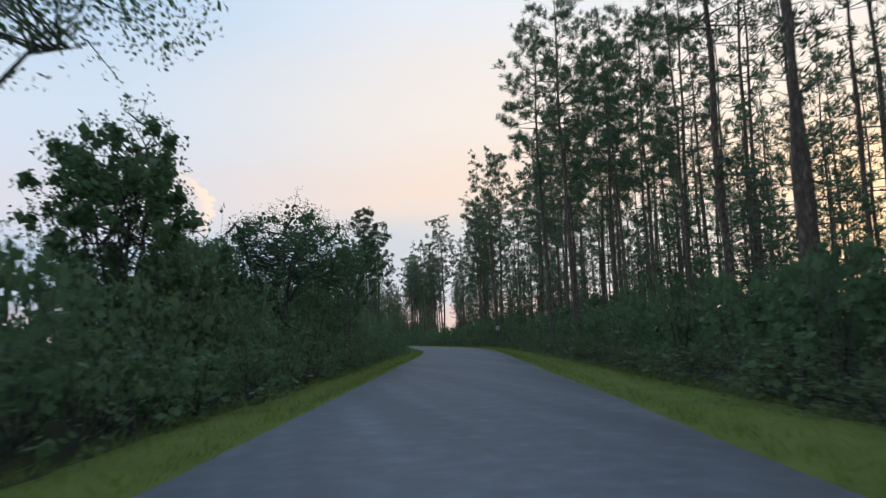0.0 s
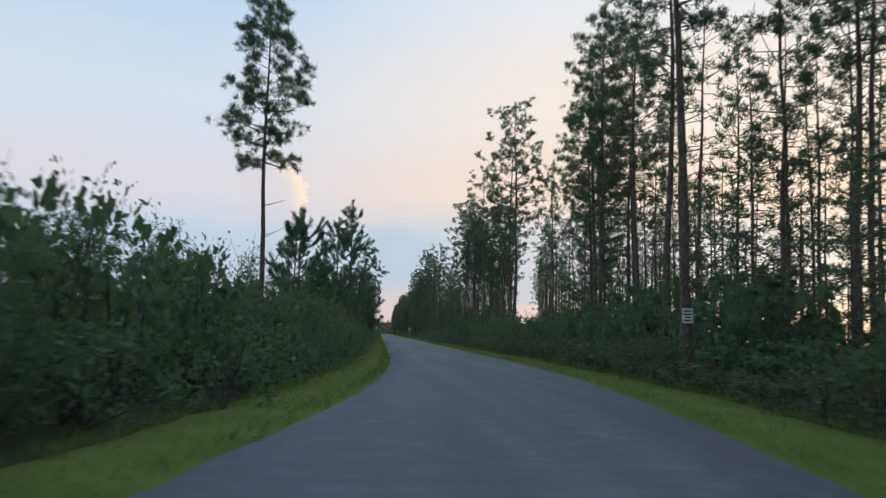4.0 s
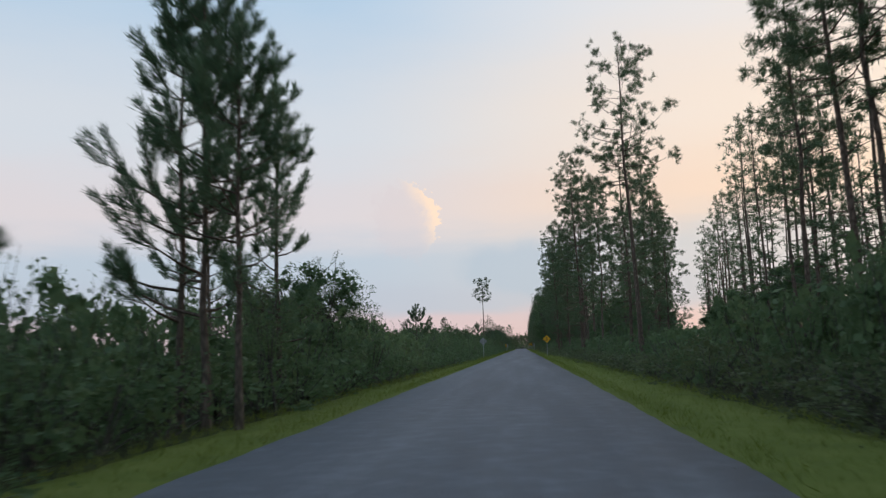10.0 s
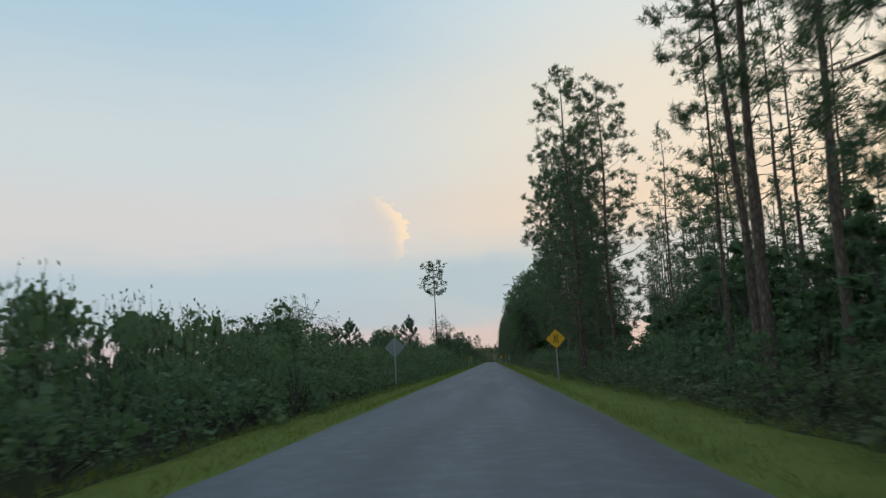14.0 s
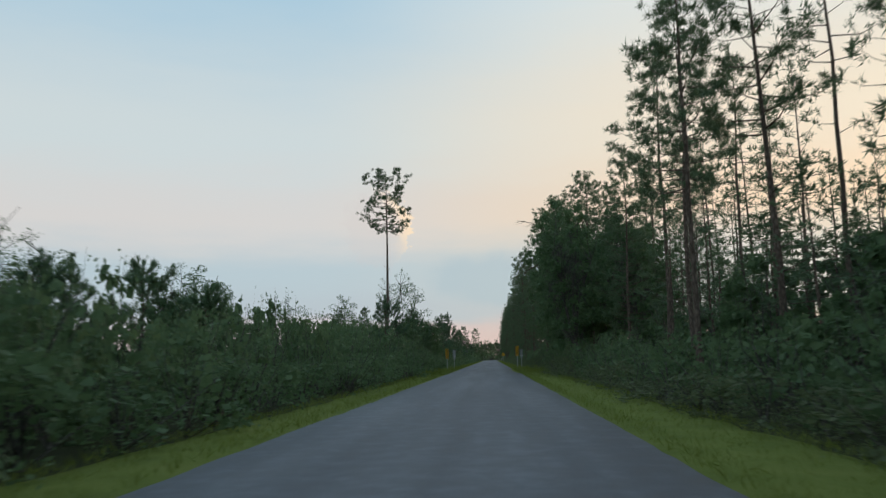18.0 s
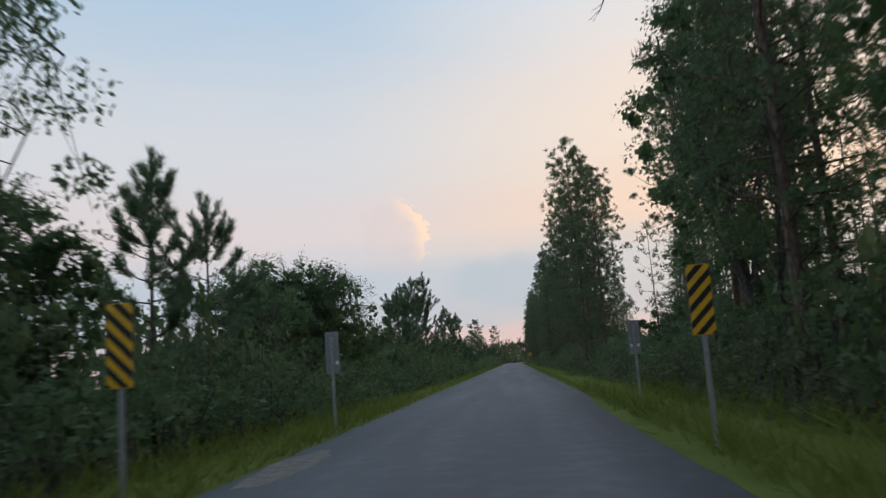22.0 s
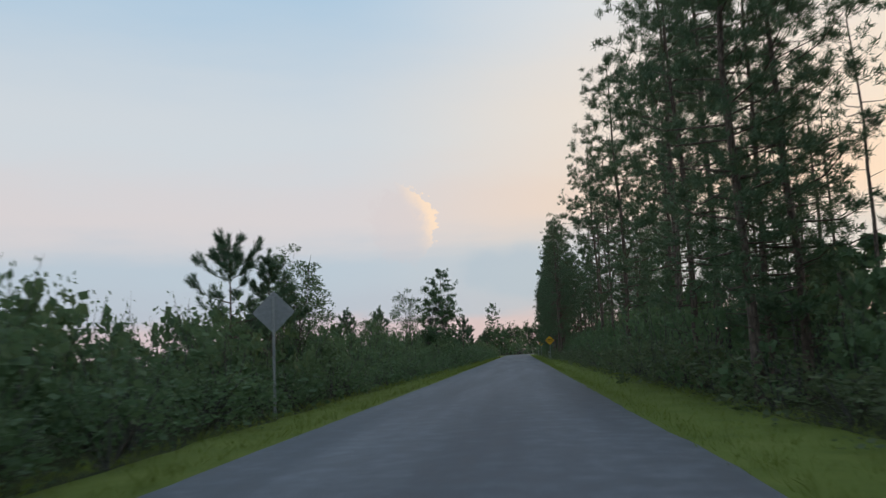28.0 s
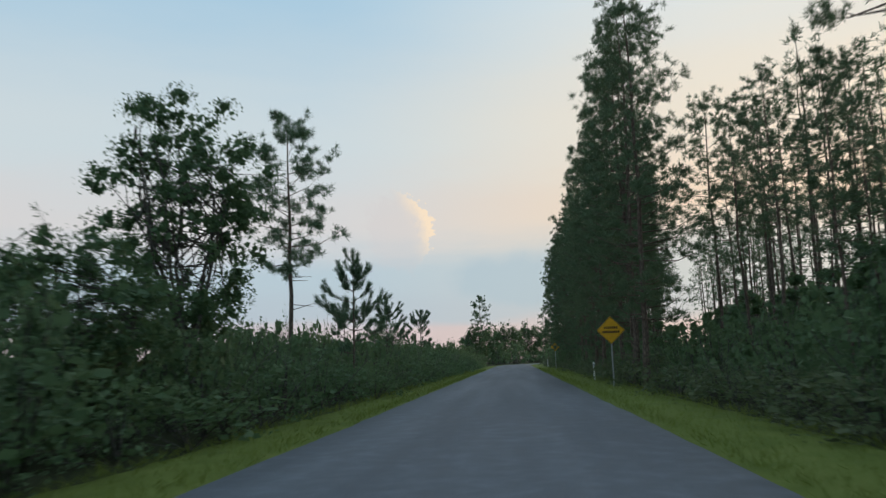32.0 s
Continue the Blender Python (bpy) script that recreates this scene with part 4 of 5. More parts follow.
TREES = [  # kind, x, y, height
    ("tufted", -47.0, 187.6, 13.0), ("round", -52.0, 178.0, 11.5), ("open", -60.0, 194.0, 16.0), ("round", -40.0, 172.0, 7.5), ("tufted", -33.0, 393.0, 15.0), ("round", -30.0, 372.0, 8.0), ("open", -38.0, 384.0, 13.0), ("round", -34.0, 240.0, 7.5), ("tufted", -44.0, 262.0, 11.0),
    ("sparse", -11.6, -22.9, 4.1), ("sparse", -12.6, -17.8, 4.5), ("sparse", -10.9, -15.4, 4.6), ("round", -11.6, -12.7, 4.2), ("young", -10.2, 396.8, 4.3), ("sparse", -9.6, 400.5, 4.4),
    ("overhang", -22.4, -88.2, 11.8), ("round", -21.6, -80.7, 7.8), ("spread", -17.6, -70.4, 7.0), ("young", -14.8, -65.5, 5.6), ("sparse", -16.6, -60.0, 7.2), ("young", -14.4, -57.5, 6.4), ("sparse", -17.2, -54.5, 7.0), ("grown", -13.2, -40.5, 7.3),
    ("round", -18.5, -48.8, 4.8), ("round", -14.5, -45.1, 4.2), ("round", -20.0, -60.7, 5.2),
    ("tufted", -11.2, -34.8, 12.6), ("tufted", -10.1, -33.9, 11.4), ("grown", -12.9, -39.2, 7.5), ("round", -20.6, -73.3, 5.6), ("round", -16.6, -61.4, 4.8), ("round", -13.2, -37.0, 4.2), ("tufted", -8.7, -11.8, 13.2), ("grown", -6.3, 6.5, 9.0), ("young", -8.3, -2.5, 7.0), ("grown", -7.7, 18.0, 9.6), ("grown", -10.2, 12.7, 8.8), ("young", -10.8, 20.5, 4.6),
    ("young", -6.8, 20.0, 6.4), ("round", -10.0, 17.8, 6.2), ("sparse", -12.5, 14.8, 7.0), ("young", -8.5, 32.9, 6.6), ("young", -7.4, 25.2, 4.9), ("round", -8.2, 37.0, 5.5), ("open", -6.2, 43.8, 10.2), ("narrow", -8.3, 41.4, 6.9), ("round", -8.0, 43.2, 6.3), ("sparse", -10.2, 40.2, 4.8), ("sparse", -12.5, 40.0, 5.4),
    ("round", -6.5, 58.2, 6.5), ("round", -8.0, 54.2, 6.1), ("round", -11.4, 52.2, 9.4), ("round", -8.9, 50.6, 6.2), ("round", -10.5, 62.0, 4.8), ("grown", -6.2, 71.1, 10.1), ("grown", -7.1, 71.9, 9.8), ("grown", -5.3, 70.4, 8.0), ("grown", -7.1, 78.6, 10.0), ("grown", -8.6, 77.2, 6.4), ("round", -8.0, 88.1, 5.2), ("sparse", -8.2, 88.7, 5.6),
    ("sparse", -9.2, 102.1, 4.6), ("round", -10.0, 106.6, 3.8), ("young", -8.3, 118.4, 5.0), ("sparse", -9.0, 122.8, 3.9), ("sparse", -8.6, 130.2, 3.8), ("young", -12.0, 140.6, 3.6), ("round", -9.5, 153.9, 4.4), ("sparse", -9.0, 158.4, 5.0),
    ("young", -9.2, 186.2, 3.8), ("young", -10.4, 189.4, 3.4), ("young", -11.5, 191.7, 3.6), ("round", -10.2, 196.2, 5.0), ("young", -8.0, 196.5, 6.0), ("young", -15.4, 197.0, 5.2), ("young", -10.5, 188.5, 3.8), ("young", -12.5, 165.8, 4.2), ("young", -9.5, 173.2, 4.6),
    ("young", -12.0, 209.7, 4.5), ("young", -11.0, 212.4, 4.6), ("sparse", -12.5, 207.6, 4.9), ("young", -10.2, 205.4, 4.0), ("sparse", -11.5, 216.0, 5.0), ("young", -9.8, 214.6, 4.0), ("sparse", -14.5, 227.9, 6.6), ("sparse", -16.0, 232.4, 6.2), ("sparse", -12.8, 234.6, 5.2), ("round", -11.5, 216.1, 4.2), ("sparse", -10.5, 241.2, 4.6), ("young", -7.9, 246.8, 6.1),
    ("lone", -9.9, 262.9, 19.3), ("sparse", -9.5, 265.8, 10.0), ("sparse", -14.5, 262.7, 7.8), ("round", -9.4, 267.9, 5.4), ("young", -8.5, 272.3, 7.0), ("young", -8.2, 275.0, 6.3), ("round", -8.4, 281.9, 4.8), ("round", -8.6, 287.9, 6.2), ("sparse", -10.5, 284.2, 5.8),
    ("young", -7.1, 303.2, 6.2), ("young", -7.2, 307.9, 4.7), ("young", -8.6, 311.7, 6.3), ("young", -8.5, 315.5, 7.0), ("grown", -7.2, 319.2, 9.0), ("grown", -8.3, 319.8, 8.8), ("young", -8.2, 322.9, 7.2), ("round", -9.5, 304.9, 4.0),
    ("young", -6.7, 333.3, 7.1), ("sparse", -7.6, 333.7, 4.8), ("young", -6.4, 342.4, 6.9), ("round", -7.8, 343.4, 4.4), ("round", -7.0, 356.1, 4.0), ("young", -9.0, 374.4, 5.4), ("young", -8.0, 375.6, 5.0), ("sparse", -8.2, 380.2, 6.1), ("sparse", -9.9, 381.2, 5.2), ("sparse", -8.0, 378.0, 4.8),
    ("young", -10.2, 407.6, 5.0), ("sparse", -9.0, 416.8, 7.3), ("round", -7.6, 419.4, 4.0), ("round", -8.2, 428.8, 4.3), ("sparse", -10.5, 409.2, 4.6), ("tallround", -7.7, 433.9, 9.4), ("open", -9.1, 446.0, 11.3),
    ("young", -6.9, 447.4, 6.0), ("young", -7.8, 461.8, 5.2), ("young", -9.4, 457.3, 4.6), ("sparse", -8.8, 470.6, 5.0), ("young", -9.0, 488.4, 6.0),
    ("open", -8.4, 609.8, 16.5), ("round", -8.5, 592.0, 9.0), ("round", -2.0, 633.4, 11.5), ("round", -11.0, 597.9, 7.5), ("round", 4.0, 645.3, 12.0), ("round", 10.0, 651.2, 12.0), ("round", -7.0, 640.0, 11.0), ("round", 15.0, 648.0, 12.0),
    ("tallround", 6.9, 245.7, 13.5), ("tallround", 9.0, 250.1, 14.5), ("tallround", 7.0, 254.6, 15.0), ("deadlimbed", 5.8, 270.8, 16.8), ("tallround", 7.4, 278.2, 14.5), ("tallround", 12.6, 254.6, 14.0), ("tallround", 7.8, 259.3, 14.5), ("tallround", 10.6, 261.7, 11.5), ("tallround", 12.4, 267.9, 12.5), ("sparse", 6.2, 273.1, 9.0), ("tallround", 9.4, 259.6, 13.0), ("tallround", 8.4, 264.4, 12.0), ("tallround", 10.8, 246.0, 12.0), ("tufted", 7.6, 282.1, 18.0),
    ("spread", -9.6, 289.5, 6.8), ("round", -11.5, 287.0, 6.2), ("round", -8.8, 292.5, 5.4),
    ("young", -6.3, 61.3, 4.1), ("young", -5.9, 62.6, 4.2), ("sparse", -5.9, 74.5, 3.8),
]


def build_trees():
    rng = np.random.default_rng(21)
    made = {}
    for kind, x, y, tall in TREES:
        name, shapes, wood, leaf, full, label, category, group = KINDS[kind]
        k = int(rng.integers(len(shapes)))
        size = tall / full
        girth = size ** 0.75
        m = placed(x, y, -0.08, rng.uniform(0, 6.28), girth, size)
        if (kind, k) not in made:
            made[kind, k] = tree_thing(name, shapes[k], wood, leaf, label, category, group)
            made[kind, k].matrix_basis = m
        else:
            made[kind, k] = copy_thing(made[kind, k], Matrix.Identity(4))
            made[kind, k].matrix_basis = m


build_trees()

# ---- thickets ----
BUSHES = [shrub(500 + i, 2.0, 1.45, 13, 40, 0.09, 9, 2.2) for i in range(6)]
MID_BUSHES = [shrub(510 + i, 2.0, 1.45, 12, 22, 0.1, 9, 2.1) for i in range(6)]
BACK_BUSHES = [shrub(540 + i, 2.0, 1.5, 10, 8, 0.125, 10, 2.3) for i in range(4)]
UNDER_TREES = [broadleaf(530 + i, 5.0, 1.9, 24, 26, 0.14, 0.03, 0.06, 0.0, 8) for i in range(3)]
INNER_TREES = [broadleaf(535 + i, 5.0, 1.9, 18, 16, 0.22, 0.03, 0.06, 0.0, 5) for i in range(3)]
LIGHT_BUSHES = [shrub(520 + i, 2.0, 1.4, 5, 7, 0.21, 6, 1.9) for i in range(4)]


def build_thickets():
    rng = np.random.default_rng(33)
    left, right, brown, inner, under = Stand(), Stand(), Stand(), Stand(), Stand()
    proto = {}
    counts = {}

    def bush(side, leaf, stand, o, y, tall, single, label):
        x = road_x(y) + o
        k = int(rng.integers(6))
        turn, size = rng.uniform(0, 6.28), rng.uniform(0.85, 1.2)
        if single and counts.get(side, 0) < 150:
            counts[side] = counts.get(side, 0) + 1
            m = placed(x, y, -0.08, turn, size, tall / 2)
            if (side, k) not in proto:
                proto[side, k] = tree_thing("shrub", BUSHES[k], BARK_GREY, leaf, label, "shrub", "roadside shrubs")
                proto[side, k].matrix_basis = m
            else:
                copy_thing(proto[side, k], Matrix.Identity(4)).matrix_basis = m
        else:
            stand.add((BUSHES if abs(o) < 6.0 else MID_BUSHES)[k], x, y, turn, size, tall / 2, -0.08)

    def backing(stand, o, y, tall):
        p = (road_x(y) + o) * ROW_C - y * ROW_S
        if o > 9 and (min(abs(p - lane) for lane in LANES) < 3.0 or WIDE_LANE[0] < p < WIDE_LANE[1]):
            tall *= 0.6
        stand.add(BACK_BUSHES[int(rng.integers(4))], road_x(y) + o, y, rng.uniform(0, 6.28), rng.uniform(0.85, 1.2), tall / 2, -0.08)

    left_tall = ([-141, -38, -21, 3, 12, 83, 95, 178, 240, 252, 264, 276, 290, 306, 314, 345, 360, 430, 551], [3.3, 3.5, 3.3, 2.7, 3.3, 3.2, 2.8, 3.1, 3.3, 3.9, 3.8, 3.3, 3.0, 3.0, 3.9, 3.7, 2.8, 2.7, 2.9])
    right_tall = ([-141, -52, -27, -25, -18, -16, 22, 37, 77, 89, 222, 240, 278, 296, 363, 373, 420, 432, 551], [2.9, 3.0, 3.2, 1.7, 1.7, 3.2, 3.3, 3.4, 3.3, 2.1, 2.1, 2.8, 2.8, 2.5, 2.5, 3.5, 3.5, 2.7, 2.6])
    y = -136.0
    while y < 551:
        y += rng.uniform(1.9, 2.7)
        wave = 1 + 0.45 * noise.noise((y * 0.061, 4.0, 0.0)) + 0.35 * noise.noise((y * 0.21, 8.0, 0.0))
        wave = max(wave, 0.8)
        tall = float(np.interp(y, *left_tall)) * wave
        front = y > -104 and y < 459 and rng.uniform() < 0.5
        bush("left", SCRUB, left, -5.45 + rng.normal() * 0.22, y, 0.48 * tall + rng.uniform(-0.3, 0.4), front, "leafy green roadside shrub at the grass edge")
        bush("left", SCRUB, left, -6.5 + rng.normal() * 0.4, y + 0.5, 0.8 * tall + rng.uniform(-0.3, 0.5), False, "")
        if rng.uniform() < 0.75:
            bush("left", SCRUB, left, -8.2 + rng.normal() * 0.5, y, 1.0 * tall + rng.uniform(-0.3, 0.8), False, "")
        backing(left, -7.4 + rng.normal() * 0.3, y, 0.72 * tall + rng.uniform(-0.2, 0.3))
        backing(left, -11.8 + rng.normal() * 0.8, y + 0.7, 1.08 * tall + rng.uniform(-0.3, 0.3))
        backing(left, -9.6 + rng.normal() * 0.8, y, 1.04 * tall + rng.uniform(-0.3, 0.3))
        wave = 1 + 0.45 * noise.noise((y * 0.061, 11.0, 0.0)) + 0.35 * noise.noise((y * 0.21, 15.0, 0.0))
        wave = max(wave, 0.78)
        tall = float(np.interp(y, *right_tall)) * wave
        bush("right", SCRUB_DRY, brown, 5.75 + rng.normal() * 0.22, y, 0.36 * tall + rng.uniform(-0.2, 0.35), front, "low brownish green shrub at the grass edge")
        bush("right", SCRUB, right, 6.9 + rng.normal() * 0.4, y + 0.4, 0.72 * tall + rng.uniform(-0.3, 0.5), False, "")
        backing(right, 8.0 + rng.normal() * 0.3, y, 0.85 * tall + rng.uniform(-0.2, 0.3))
        backing(right, 10.2 + rng.normal() * 0.7, y, 1.15 * tall + rng.uniform(-0.3, 0.4))
        if rng.uniform() < 0.35:
            bush("right", SCRUB, right, 8.6 + rng.normal() * 0.6, y, 1.0 * tall + rng.uniform(-0.3, 0.7), False, "")
    under_tall = ([-141, 0, 12, 33, 44, 74, 89, 148, 192, 231, 296, 370, 388, 407, 429, 551], [4.2, 4.4, 4.0, 4.6, 5.2, 5.0, 4.6, 5.4, 5.0, 4.6, 4.6, 4.2, 5.0, 5.0, 4.2, 4.4])
    y = -133.0
    while y < 548:  # small broad-leaved trees under the pines
        y += rng.uniform(2.6, 4.8)
        o = rng.uniform(8.6, 13.0)
        p = (road_x(y) + o) * ROW_C - y * ROW_S
        if 284 < y < 290 or min(abs(p - lane) for lane in LANES) < 3.0 or WIDE_LANE[0] < p < WIDE_LANE[1]:
            continue
        tall = float(np.interp(y, *under_tall)) * rng.uniform(0.6, 1.15)
        under.add(UNDER_TREES[int(rng.integers(3))], road_x(y) + o, y, rng.uniform(0, 6.28), rng.uniform(0.8, 1.2), tall / 5, -0.08)
    for y0, y1, count, low, high in ((100, 250, 170, 4.0, 6.4), (290, 540, 250, 4.0, 6.4)):  # dark middle storey inside the wood
        for _ in range(count):
            y, o = rng.uniform(y0, y1), rng.uniform(11.0, 27.0)
            p = (road_x(y) + o) * ROW_C - y * ROW_S
            if min(abs(p - lane) for lane in LANES) < 2.6:
                continue
            under.add(INNER_TREES[int(rng.integers(3))], road_x(y) + o, y, rng.uniform(0, 6.28), rng.uniform(0.9, 1.4), rng.uniform(low, high) / 5, -0.08)
    for _ in range(640):  # under the plantation
        y, o = rng.uniform(-140, 551), rng.uniform(9.5, 40)
        lane = min(abs((road_x(y) + o) * ROW_C - y * ROW_S - lane) for lane in LANES) < 2.6
        inner.add(LIGHT_BUSHES[int(rng.integers(4))], road_x(y) + o, y, rng.uniform(0, 6.28), rng.uniform(1.0, 1.8), rng.uniform(0.9, 1.5) * (0.5 if lane else 1), -0.08)
    for _ in range(760):  # open ground on the other side
        y, o = rng.uniform(-140, 600), -12.0 - 62 * rng.uniform() ** 1.6
        inner.add(LIGHT_BUSHES[int(rng.integers(4))], road_x(y) + o, y, rng.uniform(0, 6.28), rng.uniform(1.1, 1.9), rng.uniform(1.0, 1.6), -0.08)
    rng = np.random.default_rng(34)
    y = -130.0
    while y < 540:  # taller scrub behind the roadside hedge
        y += rng.uniform(1.8, 3.2)
        tall = float(np.interp(y, *left_tall)) * rng.uniform(0.95, 1.3)
        backing(left, -14.4 + rng.normal() * 0.9, y, tall)
    for _ in range(260):  # far end, where the road bends away
        y = rng.uniform(585, 696)
        o = rng.uniform(-60, 40)
        x = o + 5
        if -5.0 < x - road_x(y) < 5.0:
            continue
        inner.add(LIGHT_BUSHES[int(rng.integers(4))], x, y, rng.uniform(0, 6.28), rng.uniform(1.6, 3.0), rng.uniform(1.5, 3.2), -0.08)
    under.make("understory", BARK_GREY, LEAF, "small dark broad-leaved trees under the pines", "understory")
    left.make("thicket", BARK_GREY, SCRUB, "dense dark green thicket of shrubs along the verge", "thicket")
    right.make("thicket", BARK_GREY, SCRUB, "dense dark green thicket in front of the pines", "thicket")
    brown.make("thicket", BARK_GREY, SCRUB_DRY, "low brownish green undergrowth behind the grass", "thicket")
    inner.make("undergrowth", BARK_GREY, SCRUB, "dark undergrowth under and behind the trees", "undergrowth")


build_thickets()


# ---- signs, markers, posts ----
def slab(points, thick, y=0.0):
    """A flat piece in the x-z plane with thickness towards +y."""
    bm = bmesh.new()
    front = [bm.verts.new((x, y, z)) for x, z in points]
    back = [bm.verts.new((x, y + thick, z)) for x, z in points]
    bm.faces.new(front)
    bm.faces.new(back[::-1])
    n = len(points)
    for i in range(n):
        bm.faces.new((front[(i + 1) % n], front[i], back[i], back[(i + 1) % n]))
    bmesh.ops.recalc_face_normals(bm, faces=bm.faces)
    return bm


def rounded(points, radius, steps=4):
    """A polygon's corners rounded off."""
    out = []
    n = len(points)
    for i in range(n):
        p, a, b = Vector(points[i]), Vector(points[i - 1]), Vector(points[(i + 1) % n])
        s, e = p + (a - p).normalized() * radius, p + (b - p).normalized() * radius
        for k in range(steps + 1):
            t = k / steps
            out.append(tuple(s * (1 - t) ** 2 + p * 2 * t * (1 - t) + e * t ** 2))
    return out


def diamond(half):
    return rounded([(0, -half), (half, 0), (0, half), (-half, 0)], half * 0.1)


def clip_box(poly, x0, x1, z0, z1):
    """A polygon cut to an upright box."""
    for axis, limit, sign in ((0, x0, 1), (0, x1, -1), (1, z0, 1), (1, z1, -1)):
        out = []
        for i, p in enumerate(poly):
            q = poly[(i + 1) % len(poly)]
            dp, dq = sign * (p[axis] - limit), sign * (q[axis] - limit)
            if dp >= 0:
                out.append(p)
            if dp * dq < 0:
                t = dp / (dp - dq)
                out.append((p[0] + (q[0] - p[0]) * t, p[1] + (q[1] - p[1]) * t))
        poly = out
        if len(poly) < 3:
            return []
    return poly


def band(points, width):
    """A stroke of even width along points in the x-z plane."""
    p = np.array(points, float)
    d = unit(np.gradient(p, axis=0))
    n = np.column_stack([-d[:, 1], d[:, 0]]) * width / 2
    return [tuple(a) for a in p + n] + [tuple(a) for a in (p - n)[::-1]]


def channel_post(top):
    """A steel U-channel post, open side to the back, from below the ground."""
    bm = bmesh.new()
    outline = [(-0.035, 0.0), (-0.02, 0.0), (-0.016, -0.02), (0.016, -0.02), (0.02, 0.0), (0.035, 0.0), (0.035, 0.006), (0.022, 0.006), (0.016, -0.012), (-0.016, -0.012), (-0.022, 0.006), (-0.035, 0.006)]
    low = [bm.verts.new((x, y, -0.3)) for x, y in outline]
    high = [bm.verts.new((x, y, top)) for x, y in outline]
    n = len(outline)
    for i in range(n):
        bm.faces.new((low[i], low[(i + 1) % n], high[(i + 1) % n], high[i]))
    bm.faces.new(high)
    bmesh.ops.recalc_face_normals(bm, faces=bm.faces)
    return bm


def bolt():
    bm = bmesh.new()
    bmesh.ops.create_cone(bm, cap_ends=True, segments=6, radius1=0.011, radius2=0.009, depth=0.012, matrix=Matrix.Rotation(radians(90), 4, "X"))
    return bm


def warning_sign(x, y, centre, half, legend, label, turn=0.0, away=False):
    """A diamond warning sign on a steel post. Its face looks back along the road, or away from the viewer."""
    top = new("warning_sign")
    tagged(top, label, "road sign")
    part("post", channel_post(centre + half * 0.75), STEEL, top)
    panel = part("panel", slab(diamond(half), 0.004, -0.03), ALU, top, "bare aluminium sign back")
    panel.location.z = centre
    face = part("face", slab(diamond(half * 0.985), 0.002, -0.0335), YELLOW, panel, "yellow reflective face")
    rim = bmesh.new()
    outer, inner = diamond(half * 0.95), diamond(half * 0.915)
    a = [rim.verts.new((u, -0.0365, v)) for u, v in outer]
    b = [rim.verts.new((u, -0.0365, v)) for u, v in inner]
    for i in range(len(a)):
        j = (i + 1) % len(a)
        rim.faces.new((a[i], a[j], b[j], b[i]))
    part("border", rim, BLACK, panel, "thin black border")
    for stroke in legend:
        part("symbol", slab([(u * half, v * half) for u, v in stroke], 0.0015, -0.0365), BLACK, panel, "black sign marking")
    for dz in (-0.35, 0.35):
        part("bolt", bolt(), STEEL, panel).location = (0, -0.038, dz * half)
    top.matrix_basis = placed(x, y, -0.03, turn + (math.pi if away else 0))
    return top


def curve_stroke(side):
    pts = [(side * (0.13 + 0.12 * (v / 0.42) ** 2), v) for v in np.linspace(-0.42, 0.42, 13)]
    return band(pts, 0.075)


def arrow(z0, z1):
    s = 1 if z1 > z0 else -1
    return [(-0.035, z0), (-0.035, z1 - s * 0.12), (-0.09, z1 - s * 0.12), (0, z1), (0.09, z1 - s * 0.12), (0.035, z1 - s * 0.12), (0.035, z0)]


NARROW = [curve_stroke(1), curve_stroke(-1), arrow(0.04, 0.42), arrow(-0.04, -0.42)]
TURN_RIGHT = [band([(-0.16, -0.42), (-0.16, -0.1), (-0.14, 0.06), (-0.05, 0.17), (0.1, 0.22), (0.14, 0.22)], 0.16), [(0.1, 0.02), (0.38, 0.22), (0.1, 0.42)]]
WORDS = [[(a, z), (b, z), (b, z + 0.16), (a, z + 0.16)] for z, cells in ((0.1, 7), (-0.2, 9)) for a, b in [((k - cells / 2) * 0.135 + 0.02, (k - cells / 2) * 0.135 + 0.118) for k in range(cells)]]

warning_sign(3.25, 162.4, 2.25, 0.54, NARROW, "yellow diamond narrow road warning sign on steel post")
warning_sign(3.75, 449.0, 2.35, 0.6, WORDS, "yellow diamond sign with two black word lines")
warning_sign(4.0, 501.7, 2.4, 0.5, TURN_RIGHT, "yellow diamond sign with a black bent arrow")
warning_sign(-5.2, 161.9, 2.25, 0.54, NARROW, "diamond warning sign seen from its grey metal back", 0.0, True)
warning_sign(-6.0, 369.4, 2.55, 0.54, WORDS, "grey aluminium back of a diamond sign on post", 0.06, True)


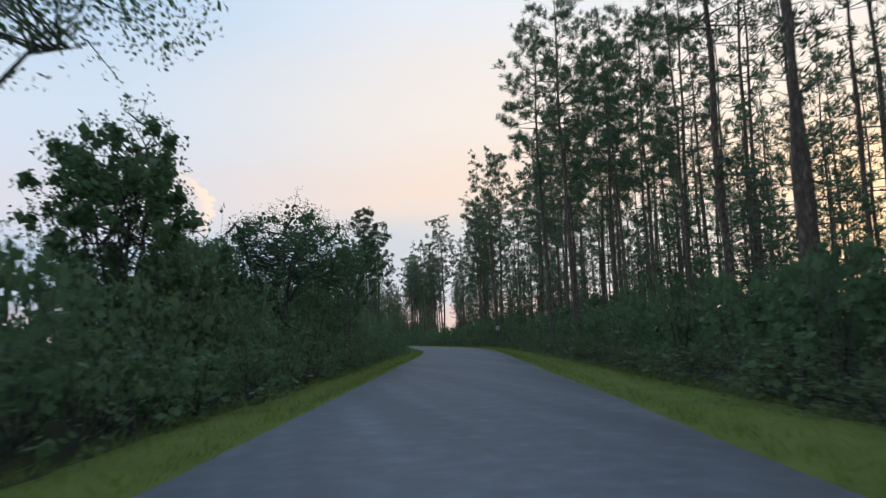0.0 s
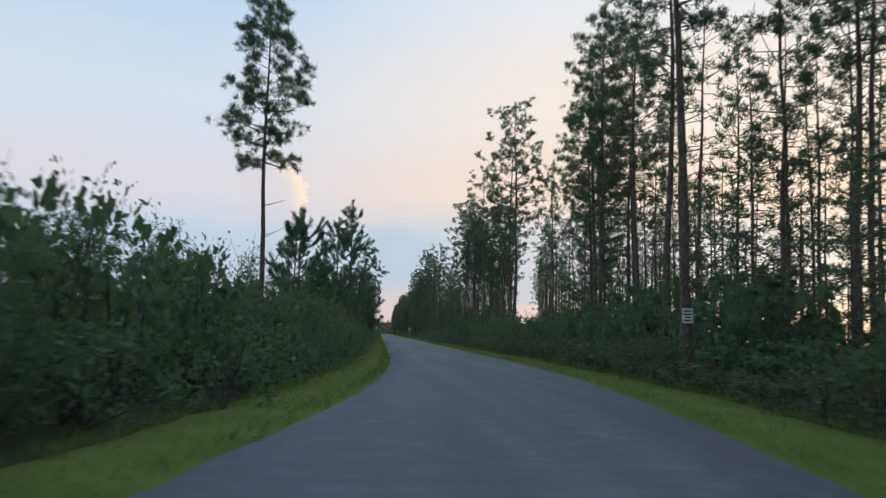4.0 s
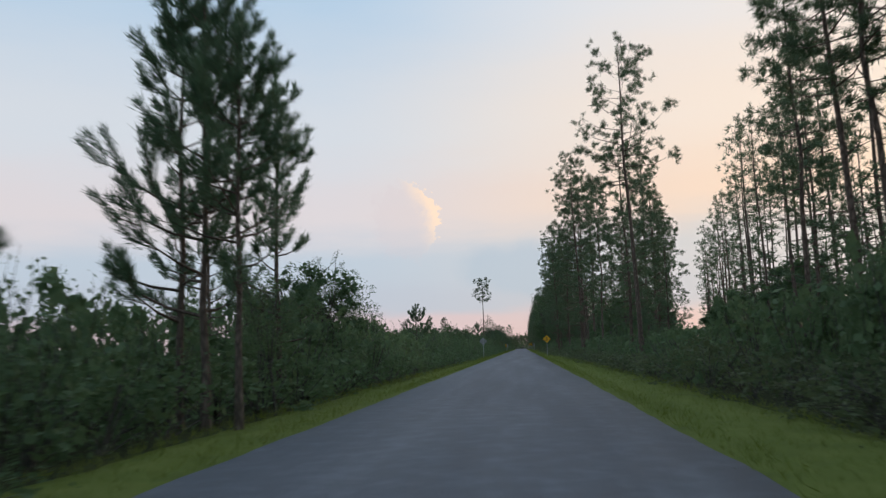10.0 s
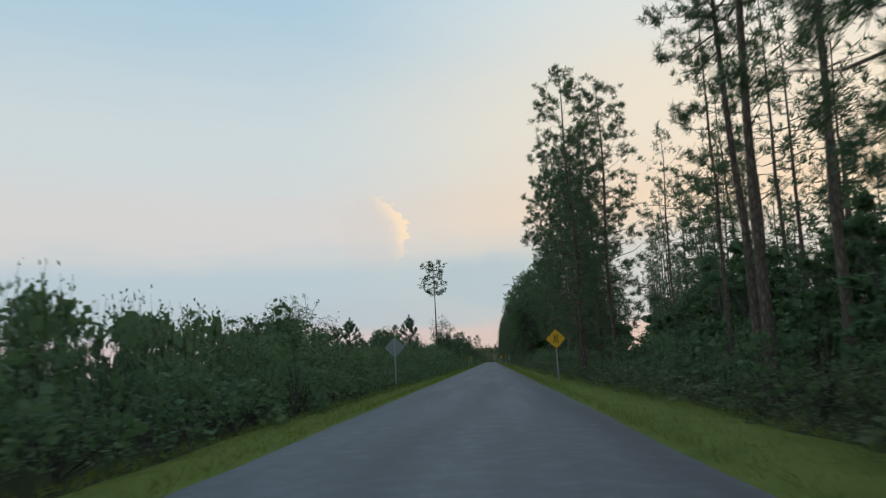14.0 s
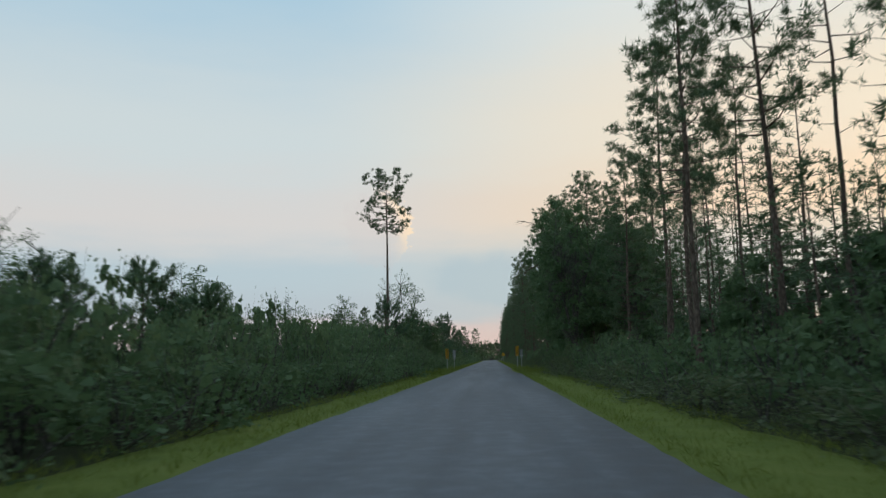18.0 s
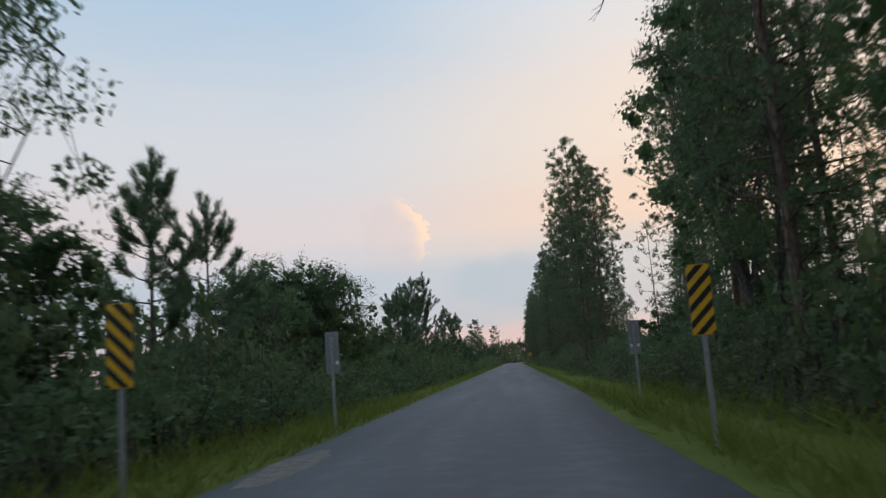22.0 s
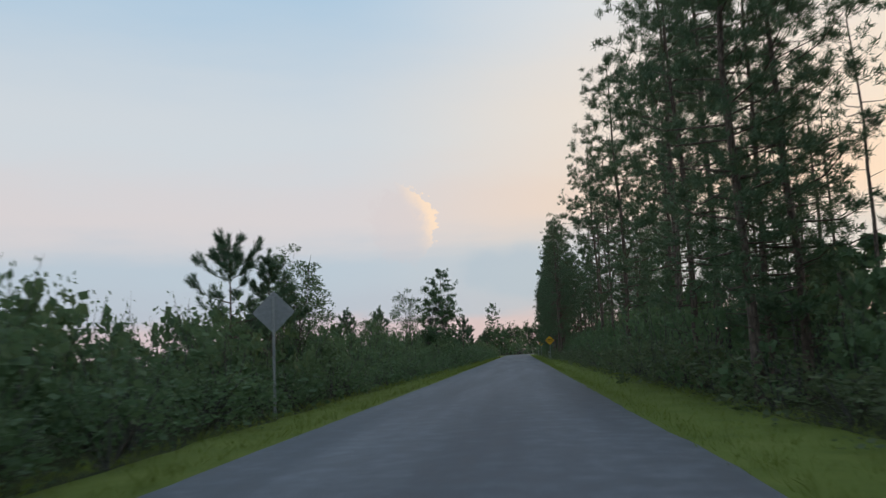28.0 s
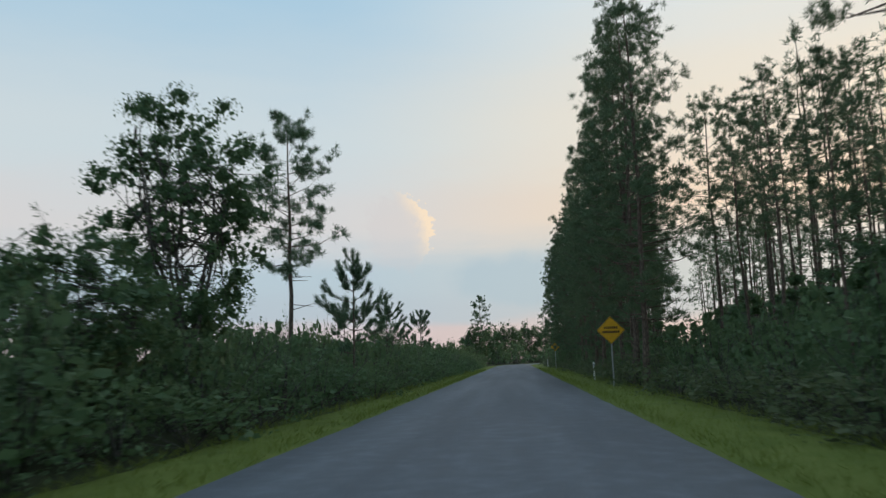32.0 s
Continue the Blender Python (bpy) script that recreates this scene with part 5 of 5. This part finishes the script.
def object_marker(x, y, low, slope, label, away=False, stickers=0, turn=0.0):
    """A tall narrow marker panel with slanted stripes on a steel post."""
    top = new("object_marker")
    tagged(top, label, "road marker", "bridge end markers")
    w, h = 0.152, 0.914
    part("post", channel_post(low + 0.8), STEEL, top)
    panel = part("panel", slab(rounded([(-w, 0), (w, 0), (w, h), (-w, h)], 0.03), 0.004, -0.03), ALU, top, "bare aluminium panel")
    panel.location.z = low
    part("face", slab(rounded([(-w + 0.003, 0.003), (w - 0.003, 0.003), (w - 0.003, h - 0.003), (-w + 0.003, h - 0.003)], 0.03), 0.002, -0.0335), YELLOW, panel, "yellow reflective face")
    for k in range(-2, 8):
        z = k * 0.2 + 0.02
        poly = [(-w, z - slope * w), (w, z + slope * w), (w, z + slope * w + 0.1), (-w, z - slope * w + 0.1)]
        poly = clip_box(poly, -w + 0.005, w - 0.005, 0.01, h - 0.01)
        if poly:
            part("stripe", slab(poly, 0.0015, -0.0365), BLACK, panel, "slanted black stripe")
    for dz in (0.12, 0.75):
        part("bolt", bolt(), STEEL, panel).location = (0, -0.038, dz)
    for k in range(stickers):
        u = -0.09 + 0.18 * k if stickers > 1 else -0.1
        part("sticker", slab([(u - 0.035, 0.2), (u + 0.035, 0.2), (u + 0.035, 0.28), (u - 0.035, 0.28)], 0.001, -0.0245), WHITE, panel, "small white sticker")
    top.matrix_basis = placed(x, y, -0.03, turn + (math.pi if away else 0))
    return top


object_marker(2.38, 264.8, 1.47, 1.0, "black and yellow striped marker panel beside the asphalt")
object_marker(-4.25, 262.6, 1.32, -1.0, "black and yellow striped marker panel on grassy edge")
object_marker(3.2, 276.2, 1.25, -1.0, "back of a narrow marker panel with two white stickers", True, 2)
object_marker(-4.0, 271.4, 1.3, 1.0, "grey back of a narrow marker panel, one sticker", True, 1)


def marker_post(x, y, tall):
    """A slim white plastic post with a domed head."""
    top = new("marker_post")
    tagged(top, "slim white roadside marker post in the grass", "marker post", "white marker posts")
    ring = [(0.05, -0.2), (0.05, tall - 0.06), (0.042, tall - 0.025), (0.022, tall - 0.006), (0.004, tall)]
    v, f = tube([(0, 0, z) for _, z in ring], [r for r, _ in ring], 10)
    part("shaft", mesh_of("shaft", v, f, WHITE, True), None, top)
    cuff_v, cuff_f = tube([(0, 0, tall - 0.2), (0, 0, tall - 0.12)], [0.0525, 0.0525], 10)
    part("band", mesh_of("band", cuff_v, cuff_f, STEEL, True), None, top, "grey reflective band")
    top.matrix_basis = placed(x, y, 0, 0.3)


for px, py, tall in ((3.9, 458.8, 0.95), (3.9, 521.0, 1.0)):
    marker_post(px, py, tall)


def notice(x, y, z):
    """A small white board nailed to a trunk; its lines cannot be read."""
    top = new("notice_board")
    tagged(top, "small white notice with dark lines on a pine trunk", "sign")
    board = part("board", slab(rounded([(-0.19, -0.23), (0.19, -0.23), (0.19, 0.23), (-0.19, 0.23)], 0.02), 0.012, 0.0), WHITE, top)
    for k, w in enumerate((0.14, 0.15, 0.1, 0.13)):
        part("line", slab([(-w, 0.12 - 0.095 * k), (w, 0.12 - 0.095 * k), (w, 0.16 - 0.095 * k), (-w, 0.16 - 0.095 * k)], 0.002, -0.003), BLACK, board, "dark line of writing")
    for dz in (-0.19, 0.19):
        part("nail", bolt(), STEEL, board).location = (0, -0.006, dz)
    top.matrix_basis = placed(x, y, z, 0.25)


notice(4.88, -16.6, 2.05)


def sandy_patch(x, y, wide, long, seed, label):
    """A thin spill of pale sand lying on the road's edge."""
    rng = np.random.default_rng(seed)
    n, rings = 28, 4
    v = [(x, y, 0.022)]
    for r in range(1, rings + 1):
        for i in range(n):
            a = i * 2 * math.pi / n
            k = r / rings * (1 + (0.28 * noise.noise((math.cos(a) * 1.7, math.sin(a) * 1.7, seed)) + 0.1 * rng.normal()) * (r / rings))
            v.append((x + wide * k * math.cos(a), y + long * k * math.sin(a), 0.022 - 0.016 * (r / rings) ** 2))
    tri = [(0, 1 + i, 1 + (i + 1) % n) for i in range(n)]
    quad = [(1 + r * n + i, 1 + (r + 1) * n + i, 1 + (r + 1) * n + (i + 1) % n, 1 + r * n + (i + 1) % n) for r in range(rings - 1) for i in range(n)]
    tagged(new("sand_patch", mesh_of("sand_patch", v, [np.array(tri), np.array(quad)], SAND, True)), label, "sand", "", "structure")


sandy_patch(-3.35, 266.0, 0.42, 2.1, 3, "pale sand washed over the road edge")
